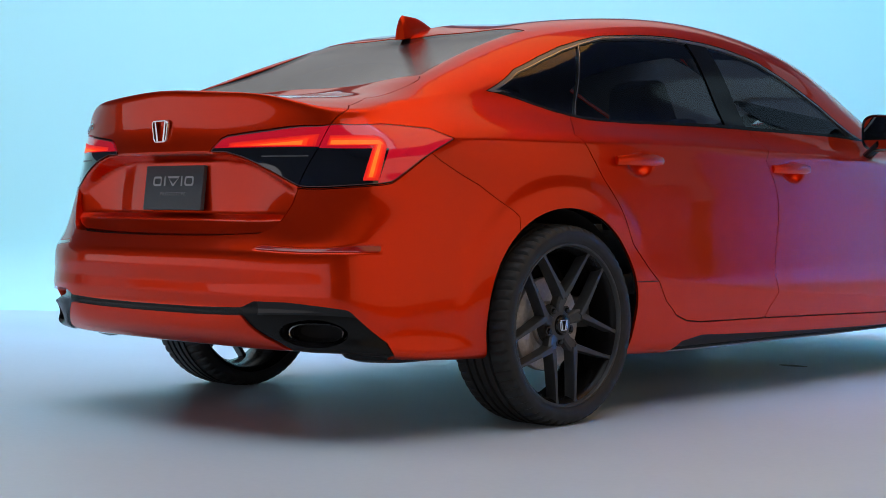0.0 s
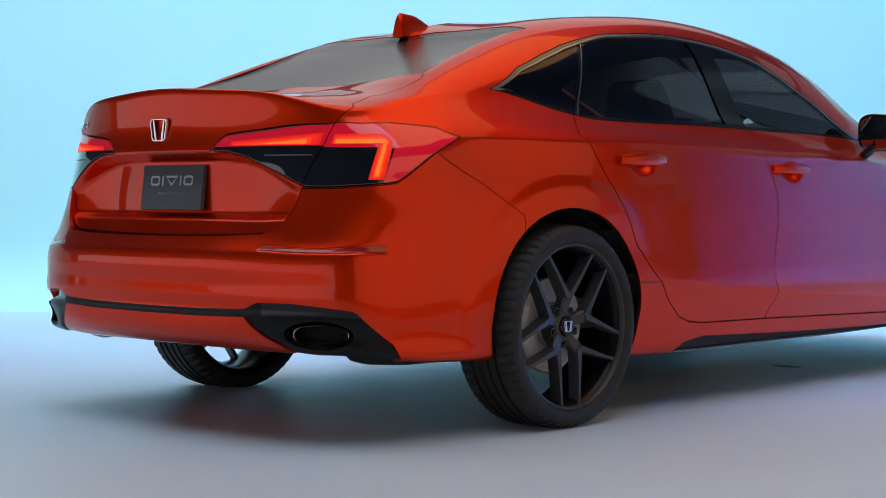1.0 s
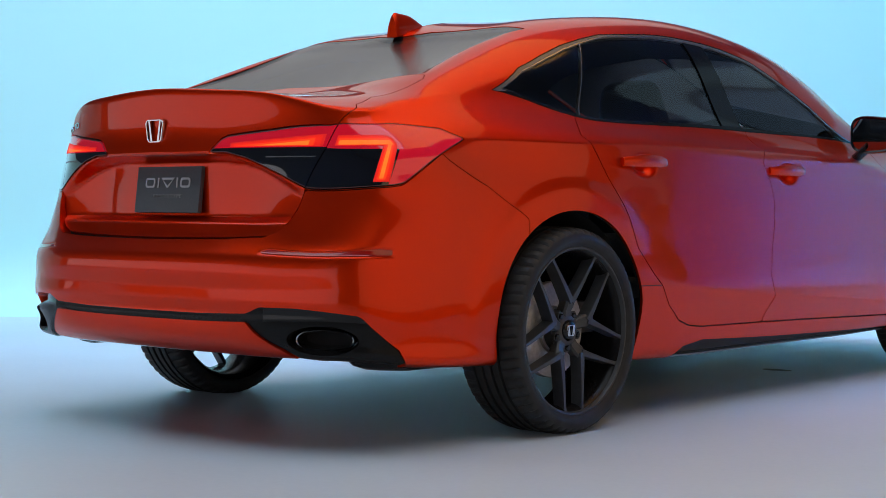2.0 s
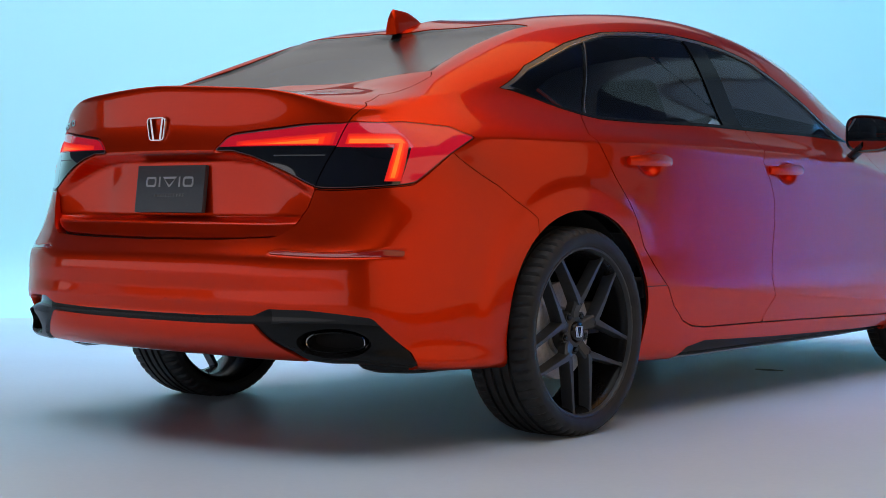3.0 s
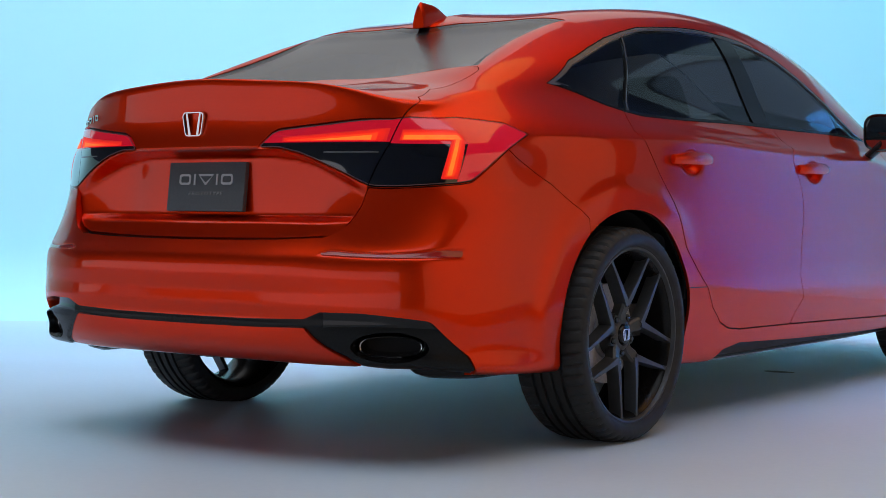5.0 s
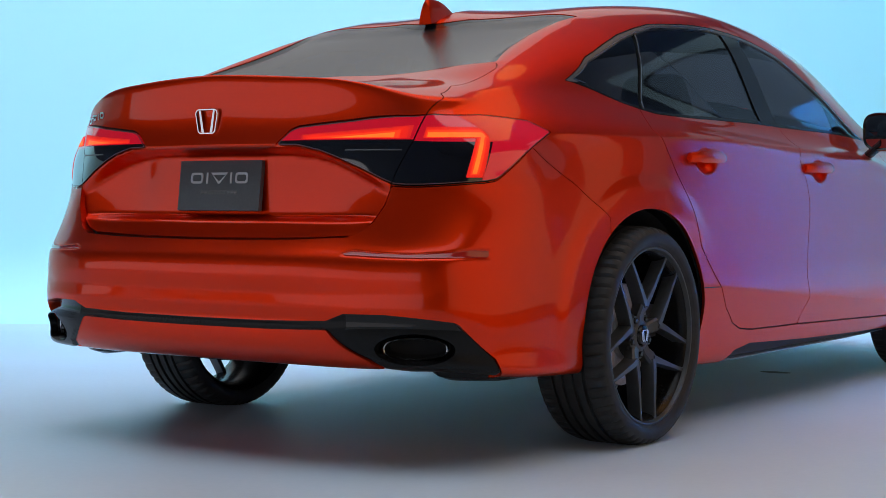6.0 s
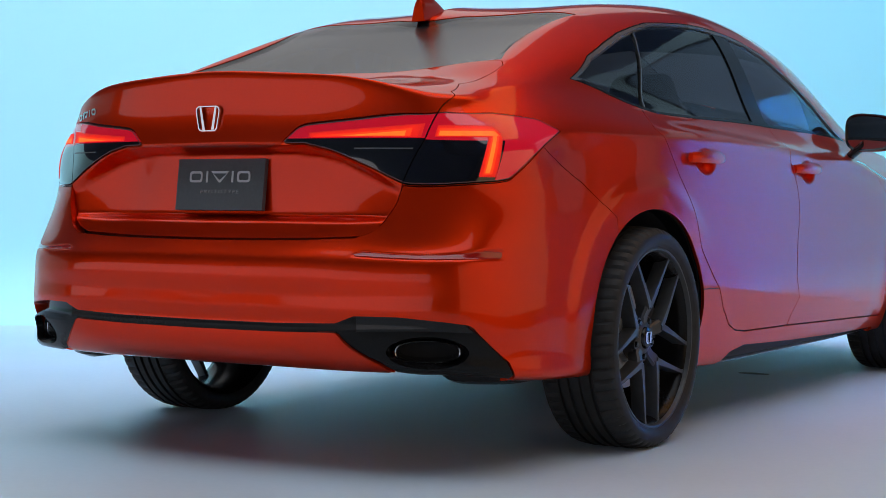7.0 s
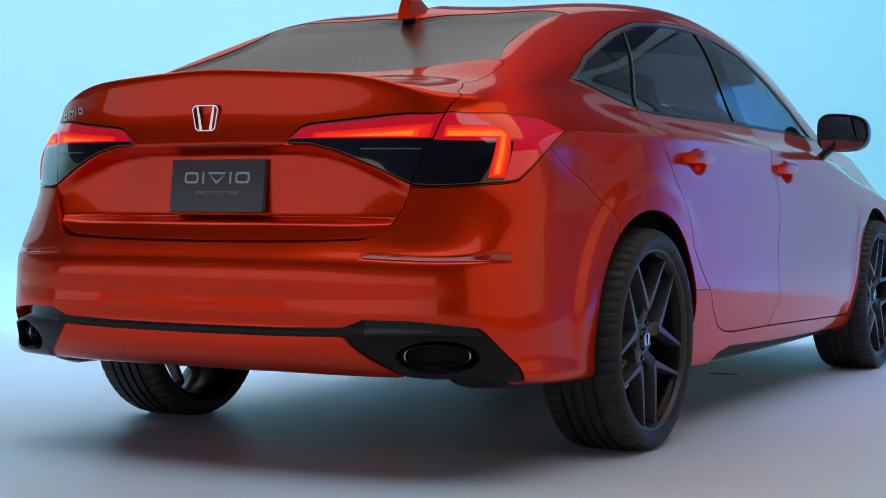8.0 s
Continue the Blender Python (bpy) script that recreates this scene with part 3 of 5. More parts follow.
# ---- studio ----
def studio():
    bm = bmesh.new()
    grid_mesh(bm, [[(-40 + 8 * i, -40 + 8 * j, 0) for i in range(11)] for j in range(11)])
    for f in bm.faces:
        if f.normal.z < 0:
            f.normal_flip()
    tagged(part("floor", bm, FLOOR), "smooth matt grey painted studio floor", "floor", kind="structure")
    # backdrop: its foot lies on a line through (0, 4.75); a cove of 0.45 m and an upright sheet
    d = Vector((0.843, 0.538, 0))
    n = Vector((-0.538, 0.843, 0))
    foot = Vector((0, 4.75, -0.003))
    prof = [(0, 0)] + [(0.45 * math.sin(a), 0.45 - 0.45 * math.cos(a)) for a in [radians(6 * k) for k in range(1, 16)]] + [(0.45, 0.8), (0.45, 2.0), (0.45, 3.2)]
    bm = bmesh.new()
    # its top rises towards the far end
    def top(k):
        return 2.35 + 0.45 * min(1, max(0, (k - 26) / 7)) ** 2
    grid_mesh(bm, [[tuple(foot + d * (-22 + 31.5 * k / 40) + n * o + Vector((0, 0, min(h, 0.8) + max(0, h - 0.8) / 2.4 * (top(k) - 0.8)))) for k in range(41)] for o, h in prof])
    tagged(part("wall_backdrop", bm, WALL), "pale blue seamless studio backdrop with painted-in blue light and coved foot", "backdrop", kind="structure")
    # unseen upright flat, added to shape the reflections in flank and bumper corner
    bm = bmesh.new()
    box(bm, (7.6, -5.3, 0), (7.7, 9.62, 1.9))
    tagged(part("unseen_side_flat", bm, FLAT, flat=True), "unseen grey upright flat added for reflections in the car", "wall", kind="structure")
    # a small dark scuff on the floor under the car
    bm = bmesh.new()
    rng = random.Random(4)
    bm.faces.new([bm.verts.new((0.41 + (0.062 + 0.014 * rng.random()) * math.cos(a), 2.11 + (0.030 + 0.012 * rng.random()) * math.sin(a), 0.004)) for a in [2 * math.pi * k / 26 for k in range(26)]])
    tagged(part("floor_mark", bm, SCUFF, flat=True), "small dark scuff mark on the floor", "floor mark", kind="structure")
    # unseen hall added for reflections and fill: dark walls and ceiling behind and above the camera
    for name, lo, hi in (("wall_rear", (-24.2, -14.2, 0), (16.2, -14, 9)), ("wall_left", (-24.2, -14, 0), (-24, 18, 9)), ("wall_right", (16, -14, 0), (16.2, 18, 9)), ("wall_front", (-24.2, 18, 0), (16.2, 18.2, 9)), ("ceiling", (-24.2, -14.2, 9), (16.2, 18.2, 9.2))):
        bm = bmesh.new()
        box(bm, lo, hi)
        tagged(part(name, bm, DARK_WALL, flat=True), "unseen dark grey studio hall " + name.split("_")[0], name.split("_")[0], kind="structure")


studio()


# ---- wheels ----
TYRE_R, RIM_R, HUB_Z = 0.325, 0.264, 0.321


def wheel_point(x, r, a):
    """A point of a wheel: a is measured from the top, towards the car's nose."""
    return (x, r * math.sin(a), r * math.cos(a))


def tyre_mesh():
    n = 240
    half = [(0.000, RIM_R - 0.004, 0), (0.008, RIM_R + 0.002, 0), (0.010, RIM_R + 0.006, 0), (0.0145, 0.274, 0), (0.0148, 0.2745, 0), (0.018, 0.281, 0), (0.0195, 0.290, 0), (0.0165, 0.302, 0), (0.0155, 0.3035, 0), (0.011, 0.311, 1), (0.003, 0.317, 1), (-0.012, 0.3215, 1), (-0.034, 0.3238, 1), (-0.046, 0.3243, 0)]
    prof = half[:]
    for g in (-0.050, -0.084, -0.119, -0.153):
        prof += [(g + 0.007, TYRE_R, 0), (g + 0.005, TYRE_R - 0.008, 0), (g - 0.005, TYRE_R - 0.008, 0), (g - 0.007, TYRE_R, 0)]
    prof += [(-0.203 - x, r, f) for x, r, f in reversed(half)]
    bm = bmesh.new()
    rows = []
    for x, r, f in prof:
        lean = 0.35 * x
        rows.append([wheel_point(x, r - (0.0065 if f and k % 4 == 0 else 0), 2 * math.pi * k / n + lean) for k in range(n)])
    grid_mesh(bm, rows, closed_u=True)
    return bm


def spoke_arm(bm, axis, side):
    """One arm of a forked spoke, with a flat face, chamfered shoulders and a narrower back."""
    a1 = axis + side * radians(26)
    out = Vector((math.sin(axis), math.cos(axis)))
    p0 = out * 0.090
    p1 = Vector((0.254 * math.sin(a1), 0.254 * math.cos(a1)))
    d = (p1 - p0).normalized()
    n = Vector((-d.y, d.x))
    rows = []
    for f, face, w in [(0, -0.012, 0.025), (0.2, -0.009, 0.021), (0.45, -0.007, 0.0165), (0.7, -0.006, 0.0135), (0.9, -0.005, 0.012), (1.0, -0.004, 0.016)]:
        c = p0.lerp(p1, f)
        ring = []
        for off, depth in [(-0.40, 0.0), (0.40, 0.0), (0.5, 0.005), (0.58, 0.040), (-0.58, 0.040), (-0.5, 0.005)]:
            q = c + n * off * w
            ring.append((face - depth, q.x, q.y))
        rows.append(ring)
    vv = grid_mesh(bm, rows, closed_u=True)
    bm.faces.new(vv[0])
    bm.faces.new(vv[-1][::-1])


def stem(bm, axis):
    """The root of a forked spoke, between hub and fork."""
    d = Vector((math.sin(axis), math.cos(axis)))
    n = Vector((-d.y, d.x))
    rows = []
    for r, w, face in ((0.030, 0.032, -0.030), (0.060, 0.036, -0.028), (0.082, 0.044, -0.017), (0.106, 0.034, -0.0125)):
        rows.append([(face - depth, *(d * r + n * off * w)) for off, depth in [(-0.36, 0.0), (0.36, 0.0), (0.5, 0.007), (0.42, 0.036), (-0.42, 0.036), (-0.5, 0.007)]])
    vv = grid_mesh(bm, rows, closed_u=True)
    bm.faces.new(vv[0])
    bm.faces.new(vv[-1][::-1])


def emblem_mesh(w_top, w_bottom, h, depth, bar):
    """A rounded upright frame with two inner uprights, lying in x, z and standing out towards -y."""
    bm = bmesh.new()

    def ring(wt, wb, hh, r, y):
        pts = []
        for cx, cz, a0 in [(wt - r, hh - r, 0), (-wt + r, hh - r, 90), (-wb + r, -hh + r, 180), (wb - r, -hh + r, 270)]:
            for k in range(6):
                a = radians(a0 + 18 * k)
                pts.append((cx + r * math.cos(a), y, cz + r * math.sin(a)))
        return pts
    a, b, c = w_top / 2, w_bottom / 2, h / 2
    grid_mesh(bm, [ring(a, b, c, h * 0.2, 0), ring(a, b, c, h * 0.2, -depth * 0.6), ring(a - bar * 0.25, b - bar * 0.25, c - bar * 0.25, h * 0.19, -depth),
                   ring(a - bar * 0.75, b - bar * 0.75, c - bar * 0.75, h * 0.16, -depth), ring(a - bar, b - bar, c - bar, h * 0.15, -depth * 0.6), ring(a - bar, b - bar, c - bar, h * 0.15, 0)], closed_u=True)
    for s in (-1, 1):
        t, u = s * a * 0.62, s * b * 0.42
        lo, hi = -c + bar * 0.5, c - bar * 0.5
        rows = [[(u - bar * 0.75, y, lo), (u + bar * 0.75, y, lo), (t + bar * 0.55, y, hi), (t - bar * 0.55, y, hi)] for y in (0, -depth * 0.8)]
        vv = grid_mesh(bm, rows, closed_u=True)
        bm.faces.new(vv[1])
    bmesh.ops.recalc_face_normals(bm, faces=bm.faces[:])
    return bm


def wheel(name, label):
    """A wheel about the x axis, its outer face towards +x at about 0."""
    w = empty(name, label, "")
    part("tyre", tyre_mesh(), RUBBER, w, "black low-profile rubber tyre", angle=30)
    prof = [(0.001, RIM_R - 0.001), (0.006, RIM_R + 0.001), (0.0085, RIM_R - 0.003), (0.0075, RIM_R - 0.007), (0.002, RIM_R - 0.010), (-0.004, RIM_R - 0.012), (-0.012, RIM_R - 0.020), (-0.03, RIM_R - 0.026), (-0.10, RIM_R - 0.034), (-0.190, RIM_R - 0.016), (-0.208, RIM_R - 0.004), (-0.213, RIM_R + 0.004), (-0.209, RIM_R + 0.006), (-0.18, RIM_R - 0.010), (-0.10, RIM_R - 0.024), (-0.01, RIM_R - 0.004)]
    rim = part("rim", turned(prof[:6], 120), ALLOY, w, "satin black alloy rim")
    part("barrel", turned(prof[5:], 96), BLACK_SATIN, rim)
    for k in range(5):
        bm = bmesh.new()
        for s in (-1, 1):
            spoke_arm(bm, radians(72 * k), s)
        stem(bm, radians(72 * k))
        bmesh.ops.recalc_face_normals(bm, faces=bm.faces[:])
        part("spoke", bm, ALLOY, rim, angle=25)
    part("hub", turned([(-0.027, 0.034), (-0.029, 0.044), (-0.034, 0.050), (-0.045, 0.0505), (-0.046, 0.066), (-0.075, 0.066), (-0.08, 0.0)], 60), ALLOY, rim)
    part("hub_cap", turned([(-0.018, 0.0), (-0.019, 0.022), (-0.021, 0.028), (-0.026, 0.031), (-0.032, 0.0325)], 48), BLACK_GLOSS, rim, "gloss black hub cap")
    bm = emblem_mesh(0.040, 0.034, 0.036, 0.003, 0.004)
    bmesh.ops.transform(bm, matrix=Matrix.Translation((-0.0185, 0, 0)) @ Matrix.Rotation(radians(90), 4, "Z"), verts=bm.verts)
    part("emblem", bm, CHROME, rim, "small chrome emblem")
    for k in range(5):
        a = radians(36 + 72 * k)
        bm = turned([(-0.046, 0.0145), (-0.033, 0.0145), (-0.033, 0.0105), (-0.046, 0.0105)], 24)
        bmesh.ops.translate(bm, verts=bm.verts, vec=wheel_point(0, 0.0555, a))
        part("lug_seat", bm, ALLOY, rim)
        bm = turned([(-0.046, 0.0095), (-0.030, 0.0095), (-0.027, 0.007), (-0.027, 0.0)], 6)
        bmesh.ops.translate(bm, verts=bm.verts, vec=wheel_point(0, 0.0555, a))
        part("lug_nut", bm, BLACK_GLOSS, rim, angle=20)
    part("brake_disc", turned([(-0.088, 0.075), (-0.088, 0.150), (-0.092, 0.152), (-0.108, 0.152), (-0.112, 0.150), (-0.112, 0.075), (-0.088, 0.075)], 64), STEEL, w, "bare steel brake disc")
    part("brake_bell", turned([(-0.078, 0.0), (-0.078, 0.072), (-0.112, 0.074)], 48), CASTING, w)
    bm = bmesh.new()
    rows = []
    for k in range(9):
        a = radians(-128 + 9.5 * k)
        rows.append([wheel_point(x, r, a) for x, r in [(-0.066, 0.112), (-0.064, 0.150), (-0.072, 0.168), (-0.125, 0.168), (-0.130, 0.112)]])
    vv = grid_mesh(bm, rows, closed_u=True)
    bm.faces.new(vv[0])
    bm.faces.new(vv[-1][::-1])
    bmesh.ops.recalc_face_normals(bm, faces=bm.faces[:])
    part("brake_caliper", bevelled(bm, 0.003), CASTING, w, "grey cast brake caliper")
    return w


# ---- car ----
def red_lens():
    m, t, p = material("red_lamp_lens")
    link(t, ramp(t, noise_node(t, 300, 1), [(0.4, (0.64, 0.007, 0.024)), (0.6, (0.68, 0.009, 0.027))]), p.inputs["Base Color"])
    p.inputs["Roughness"].default_value = 0.06
    p.inputs["Emission Color"].default_value = (0.8, 0.006, 0.03, 1)
    p.inputs["Emission Strength"].default_value = 0.3
    p.inputs["Coat Weight"].default_value = 1
    return m


def glow(name, colour, strength):
    m, t, p = material(name)
    p.inputs["Base Color"].default_value = (0.5, 0.01, 0.0, 1)
    c = ramp(t, noise_node(t, 22, 3), [(0.3, [k * 0.62 for k in colour]), (0.75, colour)])
    link(t, c, p.inputs["Emission Color"])
    p.inputs["Emission Strength"].default_value = strength
    return m


def glass(name, tint, rough=0.05):
    """Thin pane: mostly clear, tinted, with a mirror's gloss that grows at a glance."""
    m, t, p = material(name)
    clear = t.nodes.new("ShaderNodeBsdfTransparent")
    clear.inputs["Color"].default_value = (*tint, 1)
    shine = t.nodes.new("ShaderNodeBsdfGlossy")
    shine.inputs["Color"].default_value = (1, 1, 1, 1)
    shine.inputs["Roughness"].default_value = rough
    f = t.nodes.new("ShaderNodeFresnel")
    f.inputs["IOR"].default_value = 1.5
    mix = t.nodes.new("ShaderNodeMixShader")
    link(t, f.outputs[0], mix.inputs[0])
    link(t, clear.outputs[0], mix.inputs[1])
    link(t, shine.outputs[0], mix.inputs[2])
    link(t, mix.outputs[0], t.nodes["Material Output"].inputs["Surface"])
    return m


LENS = red_lens()
DIM = glow("dim_led_edge", (0.80, 0.008, 0.010), 0.65)
LED = glow("red_led_strip", (1.0, 0.012, 0.003), 0.85)
HOT = glow("hot_led_strip", (1.0, 0.045, 0.004), 1.2)
CORE = glow("bright_led_core", (1.0, 0.15, 0.012), 1.6)
DARK_RED = plain("dark_red_reflector", (0.40, 0.008, 0.003), 0.12, grain=0.1, coat=1.0)
SMOKE = plain("smoked_lamp_lens", (0.006, 0.006, 0.008), 0.05, grain=0.1, coat=1.0)
GLASS = glass("tinted_side_glass", (0.58, 0.68, 0.74))
REAR_SCREEN = glass("tinted_rear_screen", (0.10, 0.105, 0.11), 0.24)
TRIM = plain("dark_satin_window_trim", (0.20, 0.205, 0.21), 0.34, metal=0.7, grain=0.08)
BRIGHT = plain("brushed_bright_trim", (0.5, 0.51, 0.53), 0.25, metal=1.0, grain=0.05)
BEZEL = plain("pale_lens_edge", (0.16, 0.08, 0.08), 0.2, grain=0.1, coat=0.5)
PLATE = plain("dark_grey_plate", (0.085, 0.095, 0.102), 0.5, grain=0.08, scale=120)
DULL = plain("grey_print", (0.34, 0.345, 0.35), 0.4, metal=0.3, grain=0.04)
SILVER = plain("silver_print", (0.55, 0.56, 0.57), 0.35, metal=0.5, grain=0.04)
UNDER = plain("black_underbody", (0.012, 0.012, 0.013), 0.8, grain=0.3, scale=12, relief=0.001)
FABRIC = plain("black_seat_fabric", (0.018, 0.018, 0.020), 0.85, grain=0.3, scale=300, relief=0.0004)
LINING = plain("dark_cabin_lining", (0.03, 0.03, 0.032), 0.8, grain=0.2, scale=80)

car = empty("sedan_car", "glossy orange-red four-door sedan on the grey studio floor", "car")
GAPW = 0.0017


def inside(sk, poly, grow=0.0):
    return poly_dist(sk.uv, poly) + grow


def cut(sk, *tests):
    """Trims by one test after the other; each takes a skin and gives its values."""
    for test in tests:
        sk = sk.trim(test(sk))
    return sk


def U(k):
    return k.uv[:, 0]


def V(k):
    return k.uv[:, 1]


def Z(k):
    return k.v[:, 2]


def cut_arches(sk):
    for yw in (REAR_AXLE, 2.735):
        dy = sk.v[:, 1] - yw
        f = np.hypot(np.where(dy < 0, dy * 1.055, dy), (sk.v[:, 2] - 0.325) * 0.99) - 0.368
        sk = sk.trim(np.where((np.abs(sk.v[:, 0]) < 0.5) | (sk.v[:, 1] < yw - 0.6) | (sk.v[:, 1] > yw + 0.6), 1.0, f))
    return sk


def both(name, sk, mat, parent, label="", depth=0.012, back=False):
    """One mesh across the middle of the car."""
    sk = sk.edged(depth, back)
    return skin_part(name, sk.plus(sk.mirrored()), mat, parent, label)


def pair(name, sk, mat, parent, label="", depth=0.012, back=False):
    """A part on the right and its twin on the left."""
    sk = sk.edged(depth, back)
    return [skin_part(name, k, mat, parent, label) for k in (sk, sk.mirrored())]


def windscreen_line(sk):
    """Positive inside the windscreen."""
    x, y, z = sk.v[:, 0], sk.v[:, 1], sk.v[:, 2]
    lower = 2.72 - 0.30 * (x / 0.7) ** 2
    upper_edge = 1.72 + 0.10 * (x / 0.6) ** 2
    side = sk.uv[:, 1] - (1.20 + 0.0 * x)
    return np.minimum(np.minimum(lower - y, y - upper_edge), side)


def build_body():
    base = cut_arches(body_skin())
    boot_skin = body_skin(boot=True)
    # shell: quarters, roof, wings and bonnet
    sk = base
    for poly in (BOOT, BUMPER, REAR_DOOR, FRONT_DOOR):
        sk = sk.trim(-inside(sk, poly, GAPW))
    sk = sk.trim(-inside(sk, TAIL, 0.0015))
    sk = sk.trim(-inside(sk, SIDE_GLASS, -0.001))
    sk = sk.trim(-inside(sk, REAR_GLASS, 0.0))
    sk = sk.trim(-inside(sk, SILL))
    sk = sk.trim(-windscreen_line(sk))
    both("body_shell", sk, PAINT, car, depth=0.010)
    # boot lid
    sk = boot_skin.trim(inside(boot_skin, BOOT, -GAPW))
    sk = sk.trim(-inside(sk, TAIL, 0.0015))
    boot = both("boot_lid", sk, PAINT, car, depth=0.025)
    # bumper
    sk = base.trim(inside(base, BUMPER, -0.0008))
    for poly in (BLACK_TRIM, VALANCE, TAIL):
        sk = sk.trim(-inside(sk, poly, 0.0012))
    sk = sk.trim(np.maximum(sk.uv[:, 1] - 0.055, sk.uv[:, 0] - 0.86))
    bumper = both("rear_bumper", sk, PAINT, car, depth=0.055)
    sk = base.trim(inside(base, VALANCE, -0.0012))
    both("valance", sk, PAINT, bumper, depth=0.02)
    sk = base.trim(inside(base, BLACK_TRIM, 0.004))
    d = poly_dist(sk.uv, BLACK_TRIM)
    # the top of each corner lies back under the bumper's lip
    deep = 0.030 * smooth(0.47, 0.53, sk.uv[:, 0]) * smooth(0.198, 0.222, sk.uv[:, 1])
    # and the corner blocks stand a little proud below it
    deep = deep + 0.007 - 0.011 * smooth(0.47, 0.53, sk.uv[:, 0]) * smooth(0.215, 0.195, sk.uv[:, 1]) * smooth(0.0, 0.02, d)
    sk = Skin(sk.v - sk.n * deep[:, None], sk.n, sk.uv, sk.t)
    # opening for the exhaust
    w = sk.v - np.array((0.658, -0.842, 0.331))
    sk = sk.trim(np.hypot((w @ np.array((0.857, 0.515, 0))) / 0.106, w[:, 2] / 0.042) - 1)
    band = np.minimum(sk.uv[:, 0] - 0.495, sk.uv[:, 1] - 0.212)
    pair("recess_insert", sk.trim(band), BLACK_GLOSS, bumper, "gloss black recess over the exhaust", depth=0.01)
    sk = sk.trim(-band)
    both("diffuser_trim", sk, BLACK_SATIN, bumper, "satin black diffuser trim", depth=0.02)
    for r in pair("reflector", base.trim(inside(base, REFLECTOR, -0.005)).offset(0.003), DARK_RED, bumper, "red bumper reflector", depth=0.004):
        pass
    # unseen painted sheet turned in under the tail, added to redden the floor
    bm = bmesh.new()
    grid_mesh(bm, [[(x, -0.865 + 0.11 * (x / 0.52) ** 2 + d, 0.268 - 0.03 * d + 0.004 * abs(x / 0.52)) for x in np.linspace(-0.52, 0.52, 13)] for d in (0.0, 0.12, 0.24, 0.36)])
    part("red_bounce_sheet", bm, PAINT, bumper)
    # doors
    for name, poly in (("rear_door", REAR_DOOR), ("front_door", FRONT_DOOR)):
        sk = base.trim(inside(base, poly, -GAPW))
        sk = sk.trim(-inside(sk, SIDE_GLASS, -0.001))
        sk = sk.trim(-inside(sk, SILL))
        doors = pair(name, sk, PAINT, car, depth=0.010)
        for door, side in zip(doors, (1, -1)):
            handle(door, 0.372 if name == "rear_door" else 1.295, side)
    # sills
    sk = base.trim(inside(base, SILL, 0.003)).offset(-0.006)
    deep = 0.034 * smooth(0.035, 0.075, sk.uv[:, 1])
    sk = Skin(sk.v - sk.n * deep[:, None], sk.n, sk.uv, sk.t)
    pair("sill_trim", sk, BLACK_SATIN, car, "satin black sill trim", depth=0.02)
    # pale lower edge of each sill
    sk = cut(base, lambda q: U(q) - 2.20, lambda q: 3.87 - U(q), lambda q: V(q) - 0.012, lambda q: 0.024 - V(q))
    pair("sill_edge", sk.offset(0.003), TRIM, car, "thin grey lower edge of the sill", depth=0.006)
    # dark structure that shows through the shut lines
    sk = cut_arches(boot_skin).offset(-0.018)
    for poly in (SIDE_GLASS, REAR_GLASS):
        sk = sk.trim(-inside(sk, poly, -0.012))
    sk = sk.trim(-inside(sk, BLACK_TRIM, 0.002))
    sk = sk.trim(-windscreen_line(sk))
    skin_part("inner_structure", sk.plus(sk.mirrored()), GAP, car, "black structure behind the shut lines")
    lamps(base)
    windows(base)
    seam = cut(base, lambda q: U(q) - 1.90, lambda q: 2.050 - U(q), lambda q: V(q) - 0.3035, lambda q: 0.3065 - V(q))
    pair("sill_seam", seam.offset(0.0003), GAP, car, depth=0.0005)
    return boot, bumper


def split_side(sk):
    """Positive on the outer side of the cut between boot and quarter lamp."""
    q = np.array(SPLIT)
    return sk.uv[:, 0] - np.interp(sk.uv[:, 1], q[:, 1], q[:, 0])


